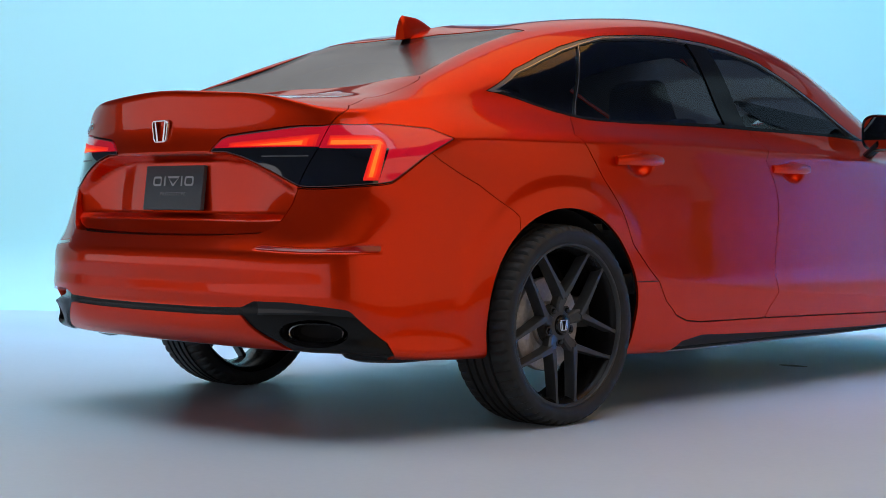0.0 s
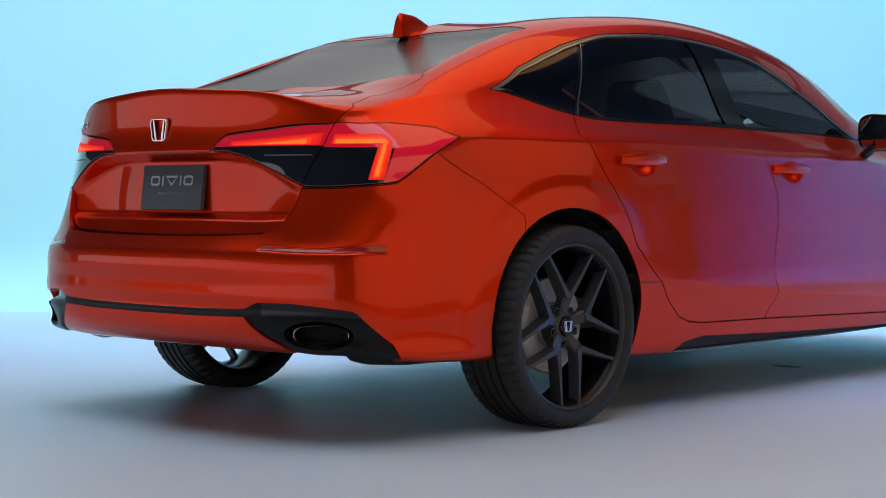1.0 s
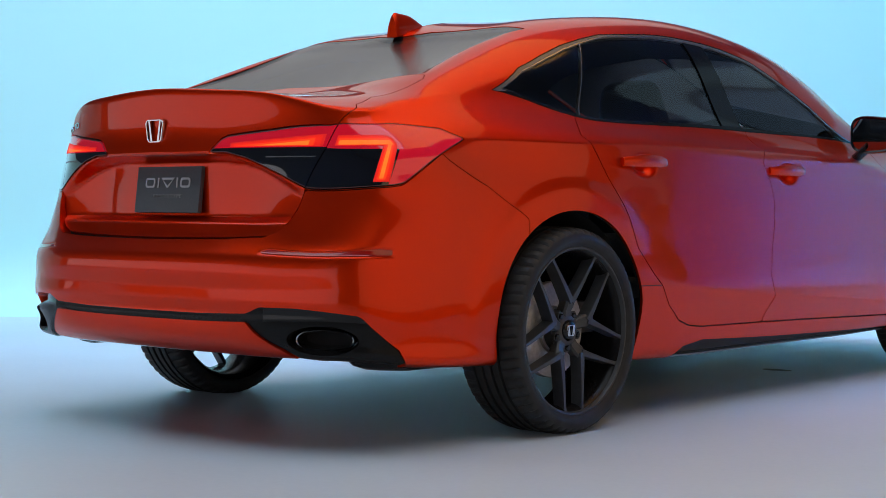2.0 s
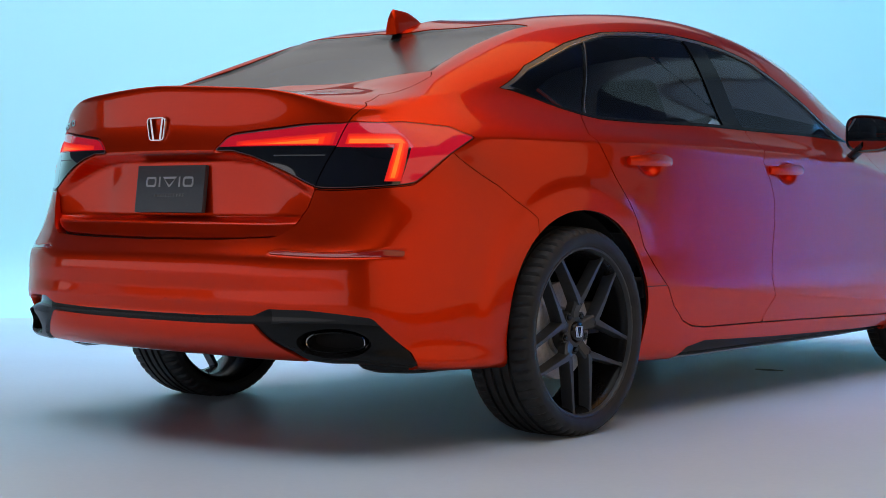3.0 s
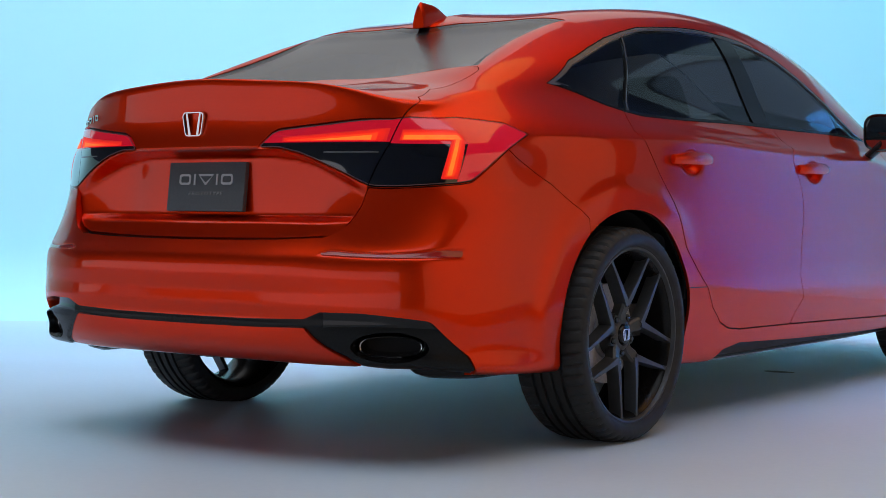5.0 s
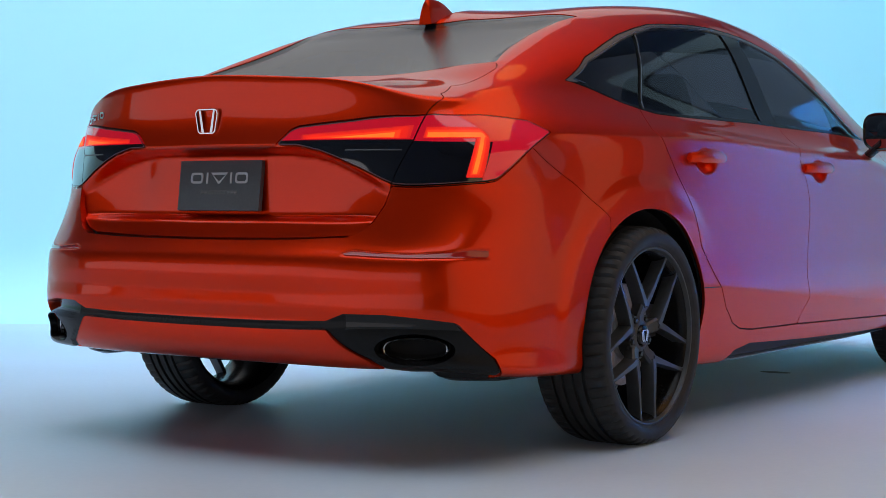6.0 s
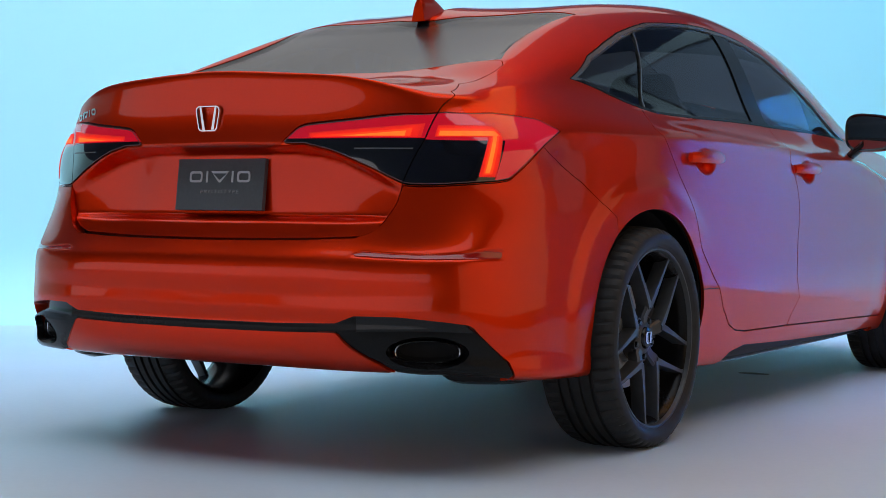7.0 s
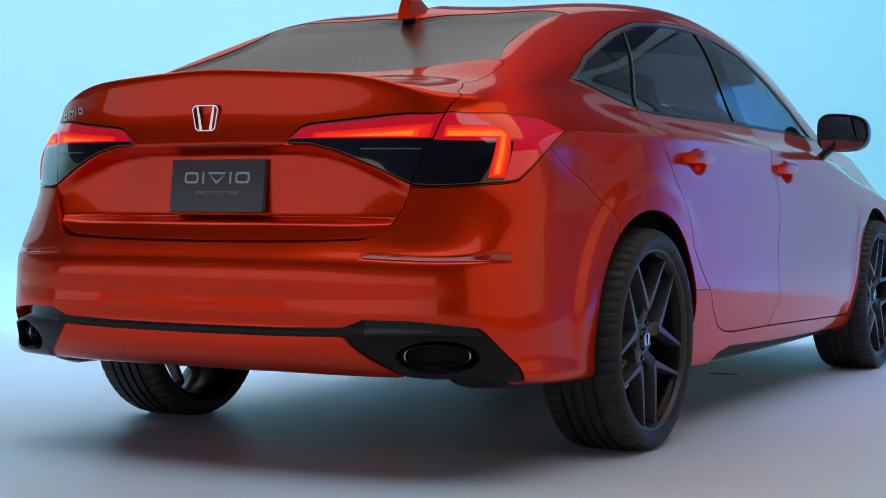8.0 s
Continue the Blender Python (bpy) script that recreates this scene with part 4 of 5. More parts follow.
def lamps(base):
    t = base.trim(inside(base, TAIL, -0.0015))
    outer = t.trim(split_side(t) - 0.0022)
    inner = t.trim(-split_side(t) - 0.0022)
    for name, sk in (("quarter_lamp", outer), ("boot_lamp", inner)):
        side = pair(name, sk.offset(-0.012), BLACK_GLOSS, car, "smoked tail lamp with lit red strip", depth=0.03, back=True)
        u, z = U(sk), Z(sk)
        if name == "quarter_lamp":
            # red runs along the top and down over the outer end
            bound = np.interp(z, [0.74, 0.881, 0.8811, 1.0], [0.838, 0.878, 0.0, 0.0])
            red = sk.trim(u - bound)
            dark = sk.trim(bound - u - 0.001)
        else:
            red = sk.trim(z - 0.880)
            dark = sk.trim(0.880 - z - 0.001)
        for k, m in enumerate((1, -1)):
            def put(nm, s, mat, lab, depth=0.006):
                s = s.edged(depth)
                skin_part(nm, s if m > 0 else s.mirrored(), mat, side[k], lab)
            put("red_lens", red, LENS, "clear red lens")
            put("smoked_lens", dark, SMOKE, "black smoked lens")
            def strip(nm, mat, lab, lift, *tests):
                put(nm, cut(sk, *tests).offset(lift), mat, lab, 0.0006)

            def lo(q):
                return np.interp(Z(q), [0.784, 0.888], [0.806, 0.825])

            def bend(q, inset):
                """Rounds the outer corner of the lit hook."""
                return 0.052 - inset - np.hypot(np.maximum(U(q) - 0.818, 0), np.maximum(Z(q) - 0.868, 0) * 1.15)
            bands = ((DIM, "dim red edge of the lit strip", 0.0), (LED, "glowing red strip", 0.0022), (HOT, "orange-red glow of the lit strip", 0.0066), (CORE, "orange core of the lit strip", 0.0100))
            for j, (mat, lab, inset) in enumerate(bands):
                lift = 0.0012 + 0.0003 * j
                nm = "led_strip" if j < 3 else "led_core"
                if name == "quarter_lamp":
                    strip(nm, mat, lab, lift, lambda q: Z(q) - 0.883 - 0.25 * inset, lambda q: 0.917 - 1.9 * inset - Z(q), lambda q: U(q) - 0.690 - inset, lambda q: bend(q, 1.1 * inset), lambda q: np.maximum(0.886 + 0.1 * inset - Z(q) + 0.03, 0.845 - U(q)) if inset > 0.005 else 1.0 + 0 * U(q))
                    strip(nm, mat, lab, lift, lambda q: U(q) - lo(q) - 1.3 * inset, lambda q: lo(q) + 0.044 - 2.0 * inset - U(q), lambda q: Z(q) - 0.779 - inset, lambda q: 0.8828 + 0.25 * inset - Z(q), lambda q: bend(q, 1.1 * inset))
                else:
                    strip(nm, mat, lab, lift, lambda q: Z(q) - 0.8825 - 0.22 * inset, lambda q: np.interp(U(q), [0.33, 0.66], [0.894, 0.918]) - 1.55 * inset - Z(q), lambda q: U(q) - 0.335 - 2 * inset, lambda q: 0.654 - 5 * inset - U(q))
            if name == "boot_lamp":
                strip("grey_line", TRIM, "thin grey line", 0.0010, lambda q: Z(q) - 0.8505, lambda q: 0.8540 - Z(q), lambda q: U(q) - 0.46, lambda q: 0.640 - U(q))
            strip("lamp_edge", BEZEL, "thin pale edge of the lens", 0.0011, lambda q: 0.0032 - poly_dist(q.uv, TAIL), lambda q: poly_dist(q.uv, TAIL) - 0.0016)


def windows(base):
    # black frame all round, then the panes with a bright line along the top
    d = base.trim(inside(base, SIDE_GLASS, 0.0))
    u, v = d.uv[:, 0], d.uv[:, 1]
    e = poly_dist(d.uv, SIDE_GLASS)
    def upness(q):
        """0 at the sill of the windows, 1 at their top edge."""
        mid = np.interp(U(q), [1.4, 1.5, 1.6, 1.74, 2.5, 3.3, 3.56], [0.976, 0.965, 0.98, 0.985, 0.97, 0.935, 0.893])
        return smooth(-0.03, 0.03, V(q) - mid)
    width = 0.010 + upness(d) * (np.interp(u, [1.40, 1.75, 2.1, 3.6], [0.024, 0.020, 0.013, 0.011]) - 0.010)
    glassy = e - width
    pillar_l = np.interp(v, [0.88, 1.07], [2.590, 2.488])
    pillar_r = np.interp(v, [0.88, 1.07], [2.715, 2.600])
    pillar = np.maximum(pillar_l - u, u - pillar_r)
    panes = np.minimum(glassy, pillar)
    fr = d.trim(-panes)
    pu = fr.uv[:, 0]
    pl = np.interp(fr.uv[:, 1], [0.88, 1.07], [2.590, 2.488]) - 0.004
    pr = np.interp(fr.uv[:, 1], [0.88, 1.07], [2.715, 2.600]) + 0.004
    mid = np.minimum(np.minimum(pu - pl, pr - pu), poly_dist(fr.uv, SIDE_GLASS) - 0.0125)
    pair("pillar_cover", fr.trim(mid), BLACK_GLOSS, car, "gloss black centre pillar cover", depth=0.012)
    fr = fr.trim(-mid)
    e = poly_dist(fr.uv, SIDE_GLASS)
    seal = 0.002 + 0.0025 * upness(fr) - e
    pair("window_seal", fr.trim(seal), BLACK_SATIN, car, "black rubber window seal", depth=0.012)
    fr = fr.trim(-seal)
    pair("window_frame", fr.trim(upness(fr) - 0.35).offset(0.0012), TRIM, car, "grey satin side window surround", depth=0.012)
    pair("waist_seal", fr.trim(0.35 - upness(fr)).offset(0.0008), BLACK_SATIN, car, "black waist seal under the side windows", depth=0.012)
    # fine bright line along the upper edge of the panes and down the quarter post
    def wide(q):
        return np.interp(U(q), [1.40, 1.75, 2.1, 3.6], [0.024, 0.020, 0.013, 0.011])

    def over(q):
        return V(q) - np.interp(U(q), [1.4, 1.5, 1.74, 3.6], [0.978, 0.955, 0.92, 0.93])

    def post_mid(q):
        return U(q) - np.interp(V(q), [0.86, 1.04, 1.11], [1.747, 1.866, 1.93])
    line = cut(d, over, lambda q: poly_dist(q.uv, SIDE_GLASS) - wide(q) + 0.0045, lambda q: wide(q) - 0.0012 - poly_dist(q.uv, SIDE_GLASS), lambda q: 2.45 - U(q))
    pair("bright_line", line.offset(0.0022), BRIGHT, car, "thin bright window line", depth=0.002)
    line = cut(d, lambda q: post_mid(q) + 0.0016, lambda q: 0.0016 - post_mid(q), lambda q: poly_dist(q.uv, SIDE_GLASS) - 0.012)
    pair("bright_line", line.offset(0.0022), BRIGHT, car, "thin bright line on the quarter post", depth=0.002)
    line = cut(d, lambda q: post_mid(q) + 0.0065, lambda q: 0.0065 - post_mid(q), lambda q: poly_dist(q.uv, SIDE_GLASS) - 0.006)
    pair("quarter_post", line.offset(0.0006), BLACK_SATIN, car, "black post of the quarter window", depth=0.01)
    p = d.trim(panes - 0.0005).offset(-0.004)
    pu = p.uv[:, 0]
    cut1 = np.interp(p.uv[:, 1], [0.86, 1.04, 1.11], [1.747, 1.866, 1.93])
    cut2 = np.interp(p.uv[:, 1], [0.88, 1.07], [2.65, 2.54])
    for name, f in (("quarter_glass", cut1 - pu - 0.004), ("rear_door_glass", np.minimum(pu - cut1 - 0.004, cut2 - pu)), ("front_door_glass", pu - cut2)):
        for ob in pair(name, p.trim(f), GLASS, car, "dark tinted side window glass", depth=0.003):
            ob.visible_shadow = False
    # rear screen with a black border, and windscreen
    r = base.trim(inside(base, REAR_GLASS, -0.001))
    e = poly_dist(r.uv, REAR_GLASS)
    ob = both("rear_screen", r.trim(e - 0.026).offset(-0.002), REAR_SCREEN, car, "grey reflecting rear window glass", depth=0.003)
    ob.visible_shadow = False
    both("rear_screen_border", r.trim(0.0262 - e).offset(-0.0018), BLACK_GLOSS, car, "black border of the rear window", depth=0.004)
    w = base.trim(windscreen_line(base))
    ob = both("windscreen", w.offset(-0.002), GLASS, car, "clear windscreen glass", depth=0.003)
    ob.visible_shadow = False


def handle(door, y, side):
    """A pull handle: a bar bowed out over a scooped bowl."""
    z = 0.853 if y < 1 else 0.836
    x = 0.905
    bm = bmesh.new()
    rows = []
    n = 14
    for k in range(n + 1):
        f = k / n
        yy = y - 0.122 + 0.250 * f
        lift = 0.022 * math.sin(math.pi * min(1, max(0, f))) ** 0.45
        hh = 0.0205 * (0.75 + 0.25 * math.sin(math.pi * f)) * (0.82 if f > 0.8 else 1)
        cx = x + 0.004 + lift
        ring = []
        for j in range(10):
            a = 2 * math.pi * j / 10
            ring.append((side * (cx + 0.008 * math.cos(a)), yy, z + 0.004 * math.sin(math.pi * f) + hh * math.sin(a)))
        rows.append(ring)
    vv = grid_mesh(bm, rows, closed_u=True)
    bm.faces.new(vv[0])
    bm.faces.new(vv[-1][::-1])
    bmesh.ops.recalc_face_normals(bm, faces=bm.faces[:])
    part("handle", bm, PAINT, door, "body-coloured pull handle", angle=50)


def letters(name, text, size, m, mat, parent, label, depth=0.0008, wide=1.0):
    c = bpy.data.curves.new(name, "FONT")
    c.body, c.size, c.extrude, c.align_x, c.align_y = text, size, depth, "CENTER", "CENTER"
    c.space_character = 1.25
    tmp = new("tmp_text", c)
    data = bpy.data.meshes.new_from_object(tmp.evaluated_get(bpy.context.evaluated_depsgraph_get()))
    bpy.data.objects.remove(tmp)
    bpy.data.curves.remove(c)
    data.transform(m @ Matrix.Diagonal((wide, 1, 1, 1)))
    return mesh_object(name, data, mat, parent, label)


boot, bumper = build_body()
SLANT = Matrix(((1, 0.22, 0, 0), (0, 1, 0, 0), (0, 0, 1, 0), (0, 0, 0, 1)))


def plain_mark(kind, w, h, t, depth):
    """A plain raised shape in x, z, standing out towards -y: an open rounded frame, a bar or a hollow wedge."""
    bm = bmesh.new()
    if kind == "bar":
        box(bm, (-w / 2, -depth, -h / 2), (w / 2, 0, h / 2))
        return bm

    def ring(k):
        a, c = w / 2 - k, h / 2 - k
        if kind == "wedge":
            return [(a, c), (-a, c), (-t * 0.5 + k * 0.4, -c), (t * 0.5 - k * 0.4, -c)]
        r = 0.3 * h - 0.6 * k
        return [(x * (a - r) + r * math.cos(q), z * (c - r) + r * math.sin(q)) for x, z, a0 in ((1, 1, 0), (-1, 1, 90), (-1, -1, 180), (1, -1, 270)) for q in [radians(a0 + 30 * j) for j in range(4)]]
    grid_mesh(bm, [[(x, y, z) for x, z in ring(k)] for k, y in ((0, 0), (0, -depth), (t, -depth), (t, 0))], closed_u=True)
    bmesh.ops.recalc_face_normals(bm, faces=bm.faces[:])
    return bm


def number_plate():
    plate = empty("plate", "", "")
    plate.parent = boot
    # stands upright with its foot a little further out
    m = Matrix.Translation((0, -0.871, 0.7595)) @ Matrix.Rotation(radians(-7), 4, "X")
    bm = bmesh.new()
    box(bm, (-0.1525, 0, -0.071), (0.1525, 0.016, 0.071))
    bevelled(bm, 0.003)
    bmesh.ops.transform(bm, matrix=m, verts=bm.verts)
    part("plate_board", bm, PLATE, plate, "dark grey display plate", angle=30)
    face = m @ Matrix.Translation((0, -0.001, 0)) @ Matrix.Rotation(radians(90), 4, "X")
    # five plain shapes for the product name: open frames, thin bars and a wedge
    for x, w, kind in ((-0.0835, 0.046, "frame"), (-0.0445, 0.0062, "bar"), (0.0, 0.062, "wedge"), (0.0445, 0.0062, "bar"), (0.0835, 0.046, "frame")):
        bm = plain_mark(kind, w, 0.031, 0.0062, 0.003)
        bmesh.ops.transform(bm, matrix=m @ Matrix.Translation((x, 0.001, 0.021)), verts=bm.verts)
        part("bar", bm, SILVER, plate, flat=True)
    letters("lettering", "PROTOTYPE", 0.0145, face @ Matrix.Translation((0.002, -0.0205, 0)) @ SLANT, DULL, plate, "PROTOTYPE in thin grey slanted capitals", wide=1.42)


def skin_at(s, v):
    """Place and outward normal on the body by its flat coordinates."""
    i = np.argmin(((SKIN.uv - (s, v)) ** 2).sum(1))
    return Vector(SKIN.v[i]), Vector(SKIN.n[i])


SKIN = body_skin()


def badges():
    p, n = skin_at(0.0, 0.755)
    bm = emblem_mesh(0.086, 0.070, 0.072, 0.010, 0.0060)
    bmesh.ops.translate(bm, verts=bm.verts, vec=(0.0, p.y - 0.001, 0.937))
    part("emblem", bm, CHROME, boot, "chrome framed emblem", angle=30)
    for s, w, kind in ((0.606, 0.026, "frame"), (0.580, 0.0055, "bar"), (0.554, 0.036, "wedge"), (0.528, 0.0055, "bar"), (0.503, 0.026, "frame")):
        p, n = skin_at(s, 0.778)
        p, n = Vector((-p.x, p.y, p.z)), Vector((-n.x, n.y, n.z))
        bm = plain_mark(kind, w, 0.0195, 0.0052, 0.005)
        bmesh.ops.transform(bm, matrix=Matrix.Translation(p) @ Matrix.Rotation(math.atan2(n.x, -n.y), 4, "Z") @ Matrix.Translation((0, 0.001, 0)), verts=bm.verts)
        part("badge_bar", bm, CHROME, boot, "chrome shape of the model badge", flat=True)


def exhausts():
    for side in (1, -1):
        c = Vector((0.658, -0.842, 0.331))
        u, w, n = Vector((0.857, 0.515, 0)), Vector((0, 0, 1)), Vector((0.515, -0.857, 0))

        def ring(a, b, d):
            pts = []
            for k in range(48):
                t = 2 * math.pi * k / 48
                ct, st = math.cos(t), math.sin(t)
                e = 0.8
                p = c + u * a * math.copysign(abs(ct) ** e, ct) + w * b * math.copysign(abs(st) ** e, st) + n * d
                pts.append((side * p.x, p.y, p.z))
            return pts
        bm = bmesh.new()
        grid_mesh(bm, [ring(0.112, 0.046, -0.012), ring(0.107, 0.042, 0.000), ring(0.102, 0.039, 0.002), ring(0.097, 0.036, -0.004), ring(0.093, 0.0335, -0.02), ring(0.090, 0.032, -0.05)], closed_u=True)
        bmesh.ops.recalc_face_normals(bm, faces=bm.faces[:])
        part("exhaust_surround", bm, BLACK_SATIN, bumper, "satin black exhaust surround")
        bm = bmesh.new()
        grid_mesh(bm, [ring(0.086, 0.030, -0.05), ring(0.086, 0.030, -0.004), ring(0.084, 0.0285, -0.002), ring(0.081, 0.026, -0.004), ring(0.077, 0.023, -0.03), ring(0.074, 0.021, -0.10)], closed_u=True)
        part("exhaust_tip", bm, DARK_CHROME, bumper, "dark polished oval exhaust tip")
        bm = bmesh.new()
        bm.faces.new([bm.verts.new(p) for p in ring(0.076, 0.0225, -0.085)])
        part("exhaust_inside", bm, UNDER, bumper)
        # lower corner of the diffuser
        bm = bmesh.new()
        rows = []
        for f, z in ((0, 0.290), (0.0, 0.262), (0.010, 0.244), (0.045, 0.234), (0.2, 0.232)):
            row = []
            for k in range(13):
                g = k / 12
                x = 0.60 + 0.222 * g
                y = -0.725 + 0.12 * g ** 1.8
                ease = 0.030 * (abs(2 * g - 1) ** 5)
                row.append((side * x, y + f + ease, z + ease * 0.9 if z < 0.28 else z))
            rows.append(row)
        grid_mesh(bm, rows)
        bmesh.ops.recalc_face_normals(bm, faces=bm.faces[:])
        part("diffuser_lip", bm, BLACK_SATIN, bumper, "satin black lower lip")


DARK_CHROME = plain("dark_polished_steel", (0.42, 0.42, 0.43), 0.16, metal=1.0, grain=0.1)
MIRROR = plain("mirror_glass", (0.75, 0.78, 0.78), 0.01, metal=1.0, grain=0.01)


def antenna():
    """Shark fin: a steep back edge, highest just behind it, falling away towards the front."""
    bm = bmesh.new()
    rows = []
    for k in range(19):
        f = k / 18
        y = 0.135 + 0.180 * f
        foot = 1.302 + 0.24 * (y - 0.135)
        top = 1.390 - 0.012 * f - (1.378 - foot) * max(0, (f - 0.42) / 0.58) ** 1.8 - 0.012 * max(0, (0.04 - f) / 0.04) ** 2
        w = 0.024 * (1 - 0.72 * f ** 2.2)
        ring = []
        for j in range(15):
            a = math.pi * j / 14
            c = math.cos(a)
            ring.append((-w * math.copysign(abs(c) ** 0.9, c) * (0.30 + 0.70 * (1 - math.sin(a)) ** 0.6), y, foot + (top - foot) * math.sin(a) ** 0.8))
        rows.append(ring)
    vv = grid_mesh(bm, rows)
    bm.faces.new(vv[0])
    bm.faces.new(vv[-1][::-1])
    bmesh.ops.recalc_face_normals(bm, faces=bm.faces[:])
    part("roof_fin", bm, PAINT, car, "red shark-fin aerial", angle=55)


def door_mirrors():
    for side in (1, -1):
        bm = bmesh.new()
        cx, cz, hw, hh = 0.950, 0.990, 0.098, 0.070

        def outline(k, grow, y):
            a = 2 * math.pi * k / 36
            ca, sa = math.cos(a), math.sin(a)
            e = 0.62
            x = cx + (hw + grow) * math.copysign(abs(ca) ** e, ca)
            z = cz + (hh + grow) * math.copysign(abs(sa) ** e, sa)
            z -= 0.10 * (x - cx) * (1 if sa > 0 else -0.35)
            return (side * x, y, z)
        rows = [[outline(k, g, y) for k in range(36)] for g, y in [(-0.008, 1.905), (0.0, 1.900), (0.003, 1.910), (0.004, 1.94), (-0.004, 1.98), (-0.022, 2.02), (-0.048, 2.045)]]
        vv = grid_mesh(bm, rows, closed_u=True)
        bm.faces.new(vv[-1])
        bmesh.ops.recalc_face_normals(bm, faces=bm.faces[:])
        shell = part("door_mirror", bm, BLACK_GLOSS, car, "gloss black door mirror", angle=60)
        bm = bmesh.new()
        bm.faces.new([bm.verts.new(outline(k, -0.008, 1.9045)) for k in range(36)])
        part("mirror_pane", bm, MIRROR, shell, "mirror glass")
        bm = bmesh.new()
        rows = [[(side * (0.845 + t * 0.055), 1.93 + 0.035 * math.cos(a), 0.885 + t * 0.045 + 0.020 * math.sin(a)) for a in [2 * math.pi * k / 16 for k in range(16)]] for t in (0, 0.5, 1, 1.4)]
        grid_mesh(bm, rows, closed_u=True)
        bmesh.ops.recalc_face_normals(bm, faces=bm.faces[:])
        part("mirror_foot", bm, BLACK_SATIN, shell)


def underbody():
    for side in (1, -1):
        for yw in (REAR_AXLE, 2.735):
            bm = bmesh.new()
            rows = []
            for x in (0.845, 0.60, 0.52):
                rows.append([(side * x, yw + 0.372 * math.sin(a), 0.325 + 0.372 * math.cos(a)) for a in [radians(-104 + 8 * k) for k in range(27)]])
            grid_mesh(bm, rows)
            disc = [bm.verts.new((side * 0.53, yw + 0.372 * math.sin(a), 0.325 + 0.372 * math.cos(a))) for a in [radians(-104 + 8 * k) for k in range(27)]]
            bm.faces.new(disc)
            part("wheel_housing", bm, UNDER, car)
    bm = bmesh.new()
    box(bm, (-0.74, 0.42, 0.19), (0.74, 2.30, 0.26))
    box(bm, (-0.50, -0.80, 0.27), (0.50, 0.42, 0.36))
    box(bm, (-0.50, 2.30, 0.22), (0.50, 3.35, 0.36))
    bevelled(bm, 0.03)
    part("underbody", bm, UNDER, car, "flat black underbody", angle=30)
    for yw in (REAR_AXLE, 2.735):
        bm = turned([(-0.78, 0.0), (-0.78, 0.035), (0.78, 0.035), (0.78, 0.0)], 16)
        bmesh.ops.translate(bm, verts=bm.verts, vec=(0, yw, HUB_Z))
        part("axle", bm, UNDER, car)


def seat(x, y, name="front_seat"):
    s = empty(name, "", "")
    s.parent = car
    s.location = (x, y, 0)

    def cushion(nm, lo, hi, tilt, pivot, r):
        bm = bmesh.new()
        box(bm, lo, hi)
        bevelled(bm, r, 5)
        if nm == "headrest":
            for v in bm.verts:
                v.co.x *= 1.12 - 1.7 * max(0, v.co.z - 1.02)
        bmesh.ops.rotate(bm, verts=bm.verts, cent=pivot, matrix=Matrix.Rotation(radians(tilt), 3, "X"))
        part(nm, bm, FABRIC, s, angle=60)
    cushion("seat_cushion", (-0.25, 0.0, 0.42), (0.25, 0.52, 0.58), 4, (0, 0, 0.5), 0.05)
    cushion("backrest", (-0.24, -0.13, 0.50), (0.24, 0.02, 1.06), 16, (0, 0, 0.5), 0.055)
    cushion("headrest", (-0.135, -0.11, 1.02), (0.135, 0.01, 1.215), 15, (0, 0, 0.5), 0.058)
    return s


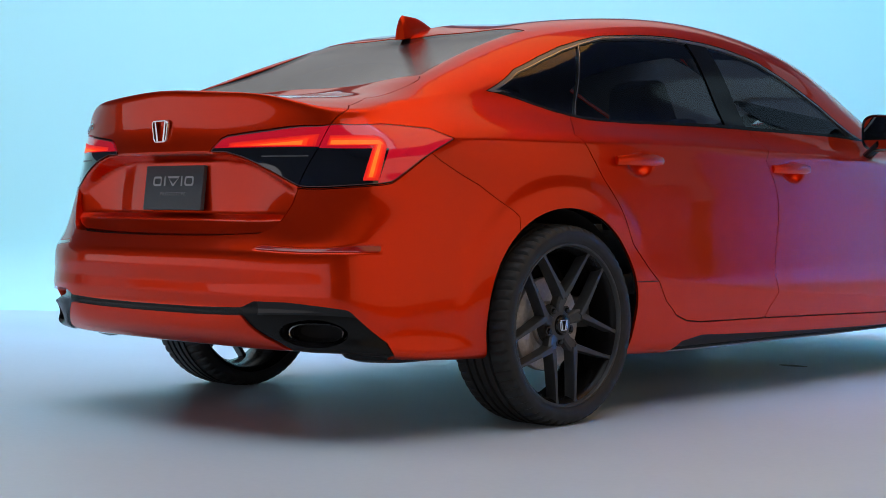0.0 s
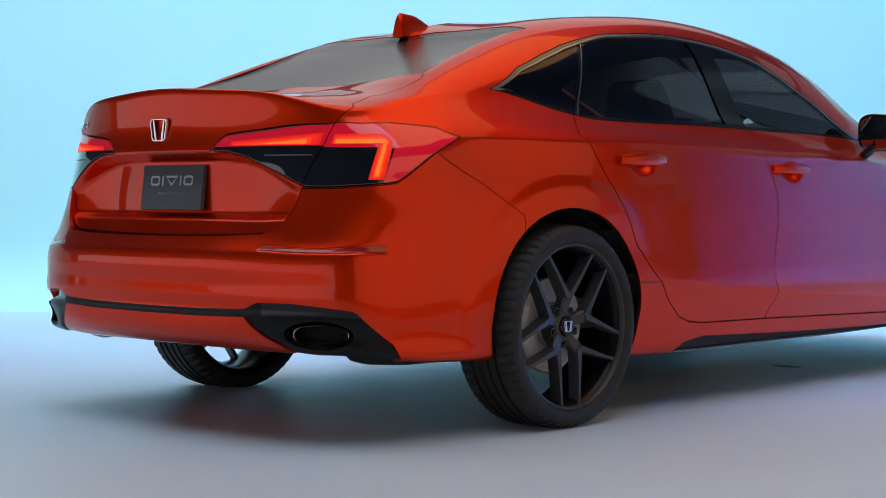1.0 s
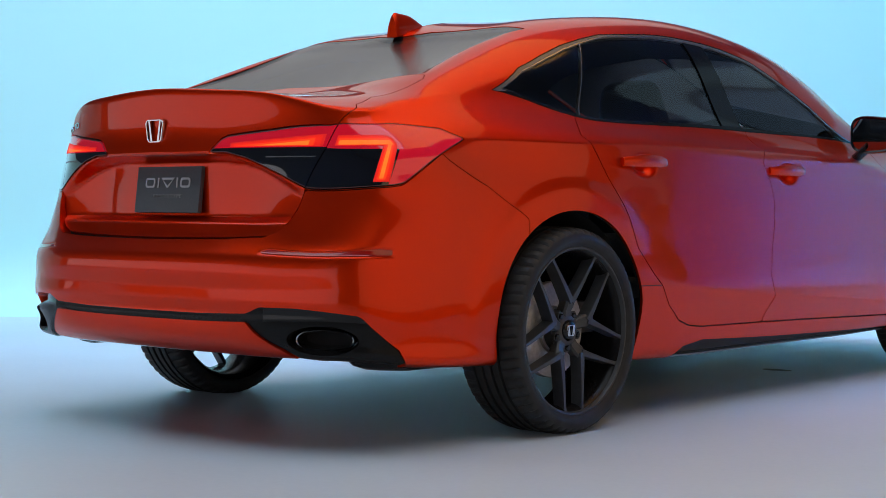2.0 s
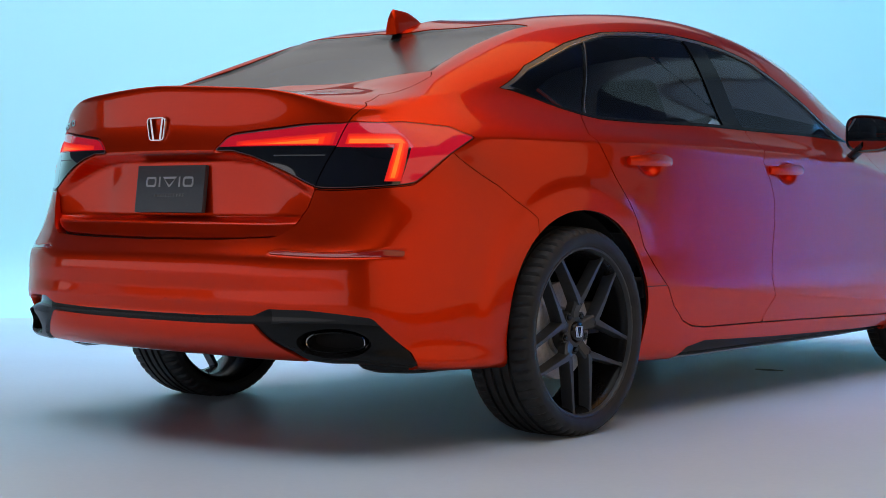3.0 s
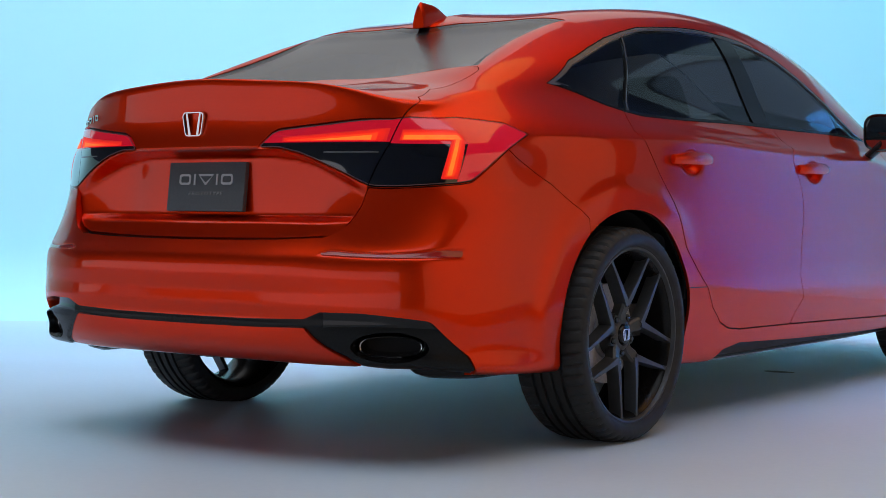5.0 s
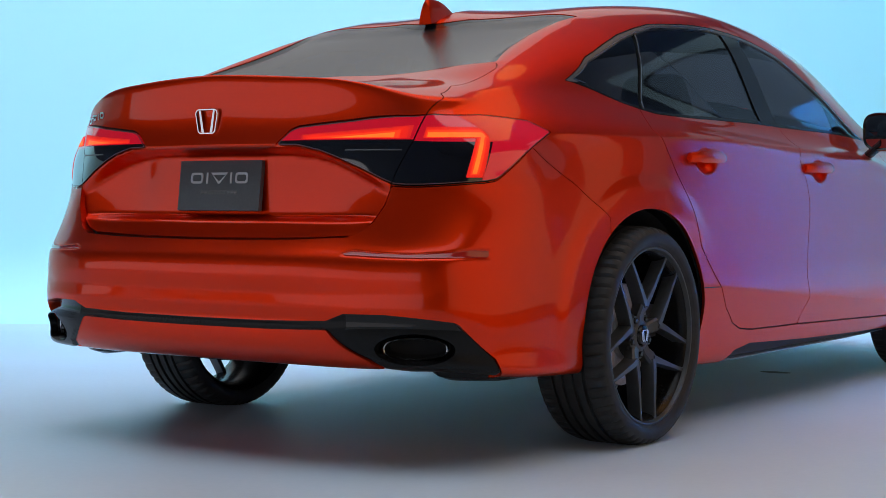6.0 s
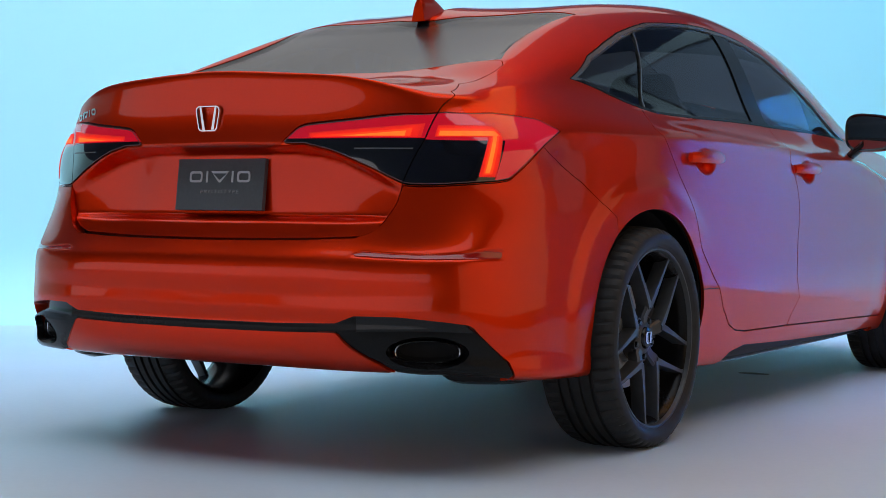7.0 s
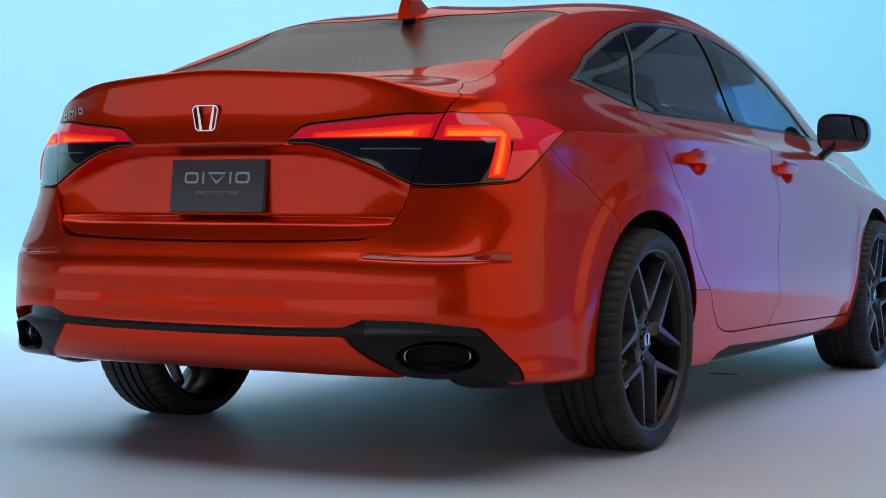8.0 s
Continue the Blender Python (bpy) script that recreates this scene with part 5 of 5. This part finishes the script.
def cabin():
    for x in (0.37, -0.37):
        seat(x, 1.28)
    # rear bench
    b = empty("rear_bench", "", "")
    b.parent = car
    for nm, lo, hi, t in (("seat_cushion", (-0.60, 0.30, 0.42), (0.60, 0.80, 0.58), 4), ("backrest", (-0.60, 0.16, 0.52), (0.60, 0.30, 1.00), 22)):
        bm = bmesh.new()
        box(bm, lo, hi)
        bevelled(bm, 0.05, 4)
        bmesh.ops.rotate(bm, verts=bm.verts, cent=(0, 0.3, 0.5), matrix=Matrix.Rotation(radians(t), 3, "X"))
        part(nm, bm, FABRIC, b, angle=60)
    for x in (-0.38, 0, 0.38):
        bm = bmesh.new()
        box(bm, (x - 0.12, 0.02, 0.99), (x + 0.12, 0.11, 1.12))
        bevelled(bm, 0.035, 4)
        part("headrest", bm, FABRIC, b, angle=60)
    # floor pan, parcel shelf, dashboard, roof lining
    bm = bmesh.new()
    box(bm, (-0.80, 0.1, 0.30), (0.80, 2.45, 0.40))
    part("cabin_floor", bm, LINING, car, flat=True)
    bm = bmesh.new()
    box(bm, (-0.64, -0.40, 0.955), (0.64, 0.15, 0.985))
    part("parcel_shelf", bm, LINING, car, flat=True)
    bm = bmesh.new()
    box(bm, (-0.76, 2.02, 0.60), (0.76, 2.55, 0.935))
    bevelled(bm, 0.06, 4)
    part("dashboard", bm, LINING, car, angle=60)
    bm = turned([(0.0, 0.165), (0.012, 0.178), (0.0, 0.19), (-0.012, 0.178)], 40, close=True)
    bmesh.ops.transform(bm, matrix=Matrix.Translation((-0.37, 1.92, 0.90)) @ Matrix.Rotation(radians(-25), 4, "X") @ Matrix.Rotation(radians(90), 4, "Z"), verts=bm.verts)
    part("steering_wheel", bm, FABRIC, car)


number_plate()
badges()
exhausts()
antenna()
door_mirrors()
underbody()
cabin()
first = wheel("wheel", "")
first.parent = car
first.matrix_basis = pose(0.900, REAR_AXLE, HUB_Z)
for x, y, turn, spin in ((-0.900, REAR_AXLE, 180, 40), (0.900, 2.735, 0, 22), (-0.900, 2.735, 180, 10)):
    copy_thing(first, pose(x, y, HUB_Z, 0, 0, turn) @ pose(0, 0, 0, spin))
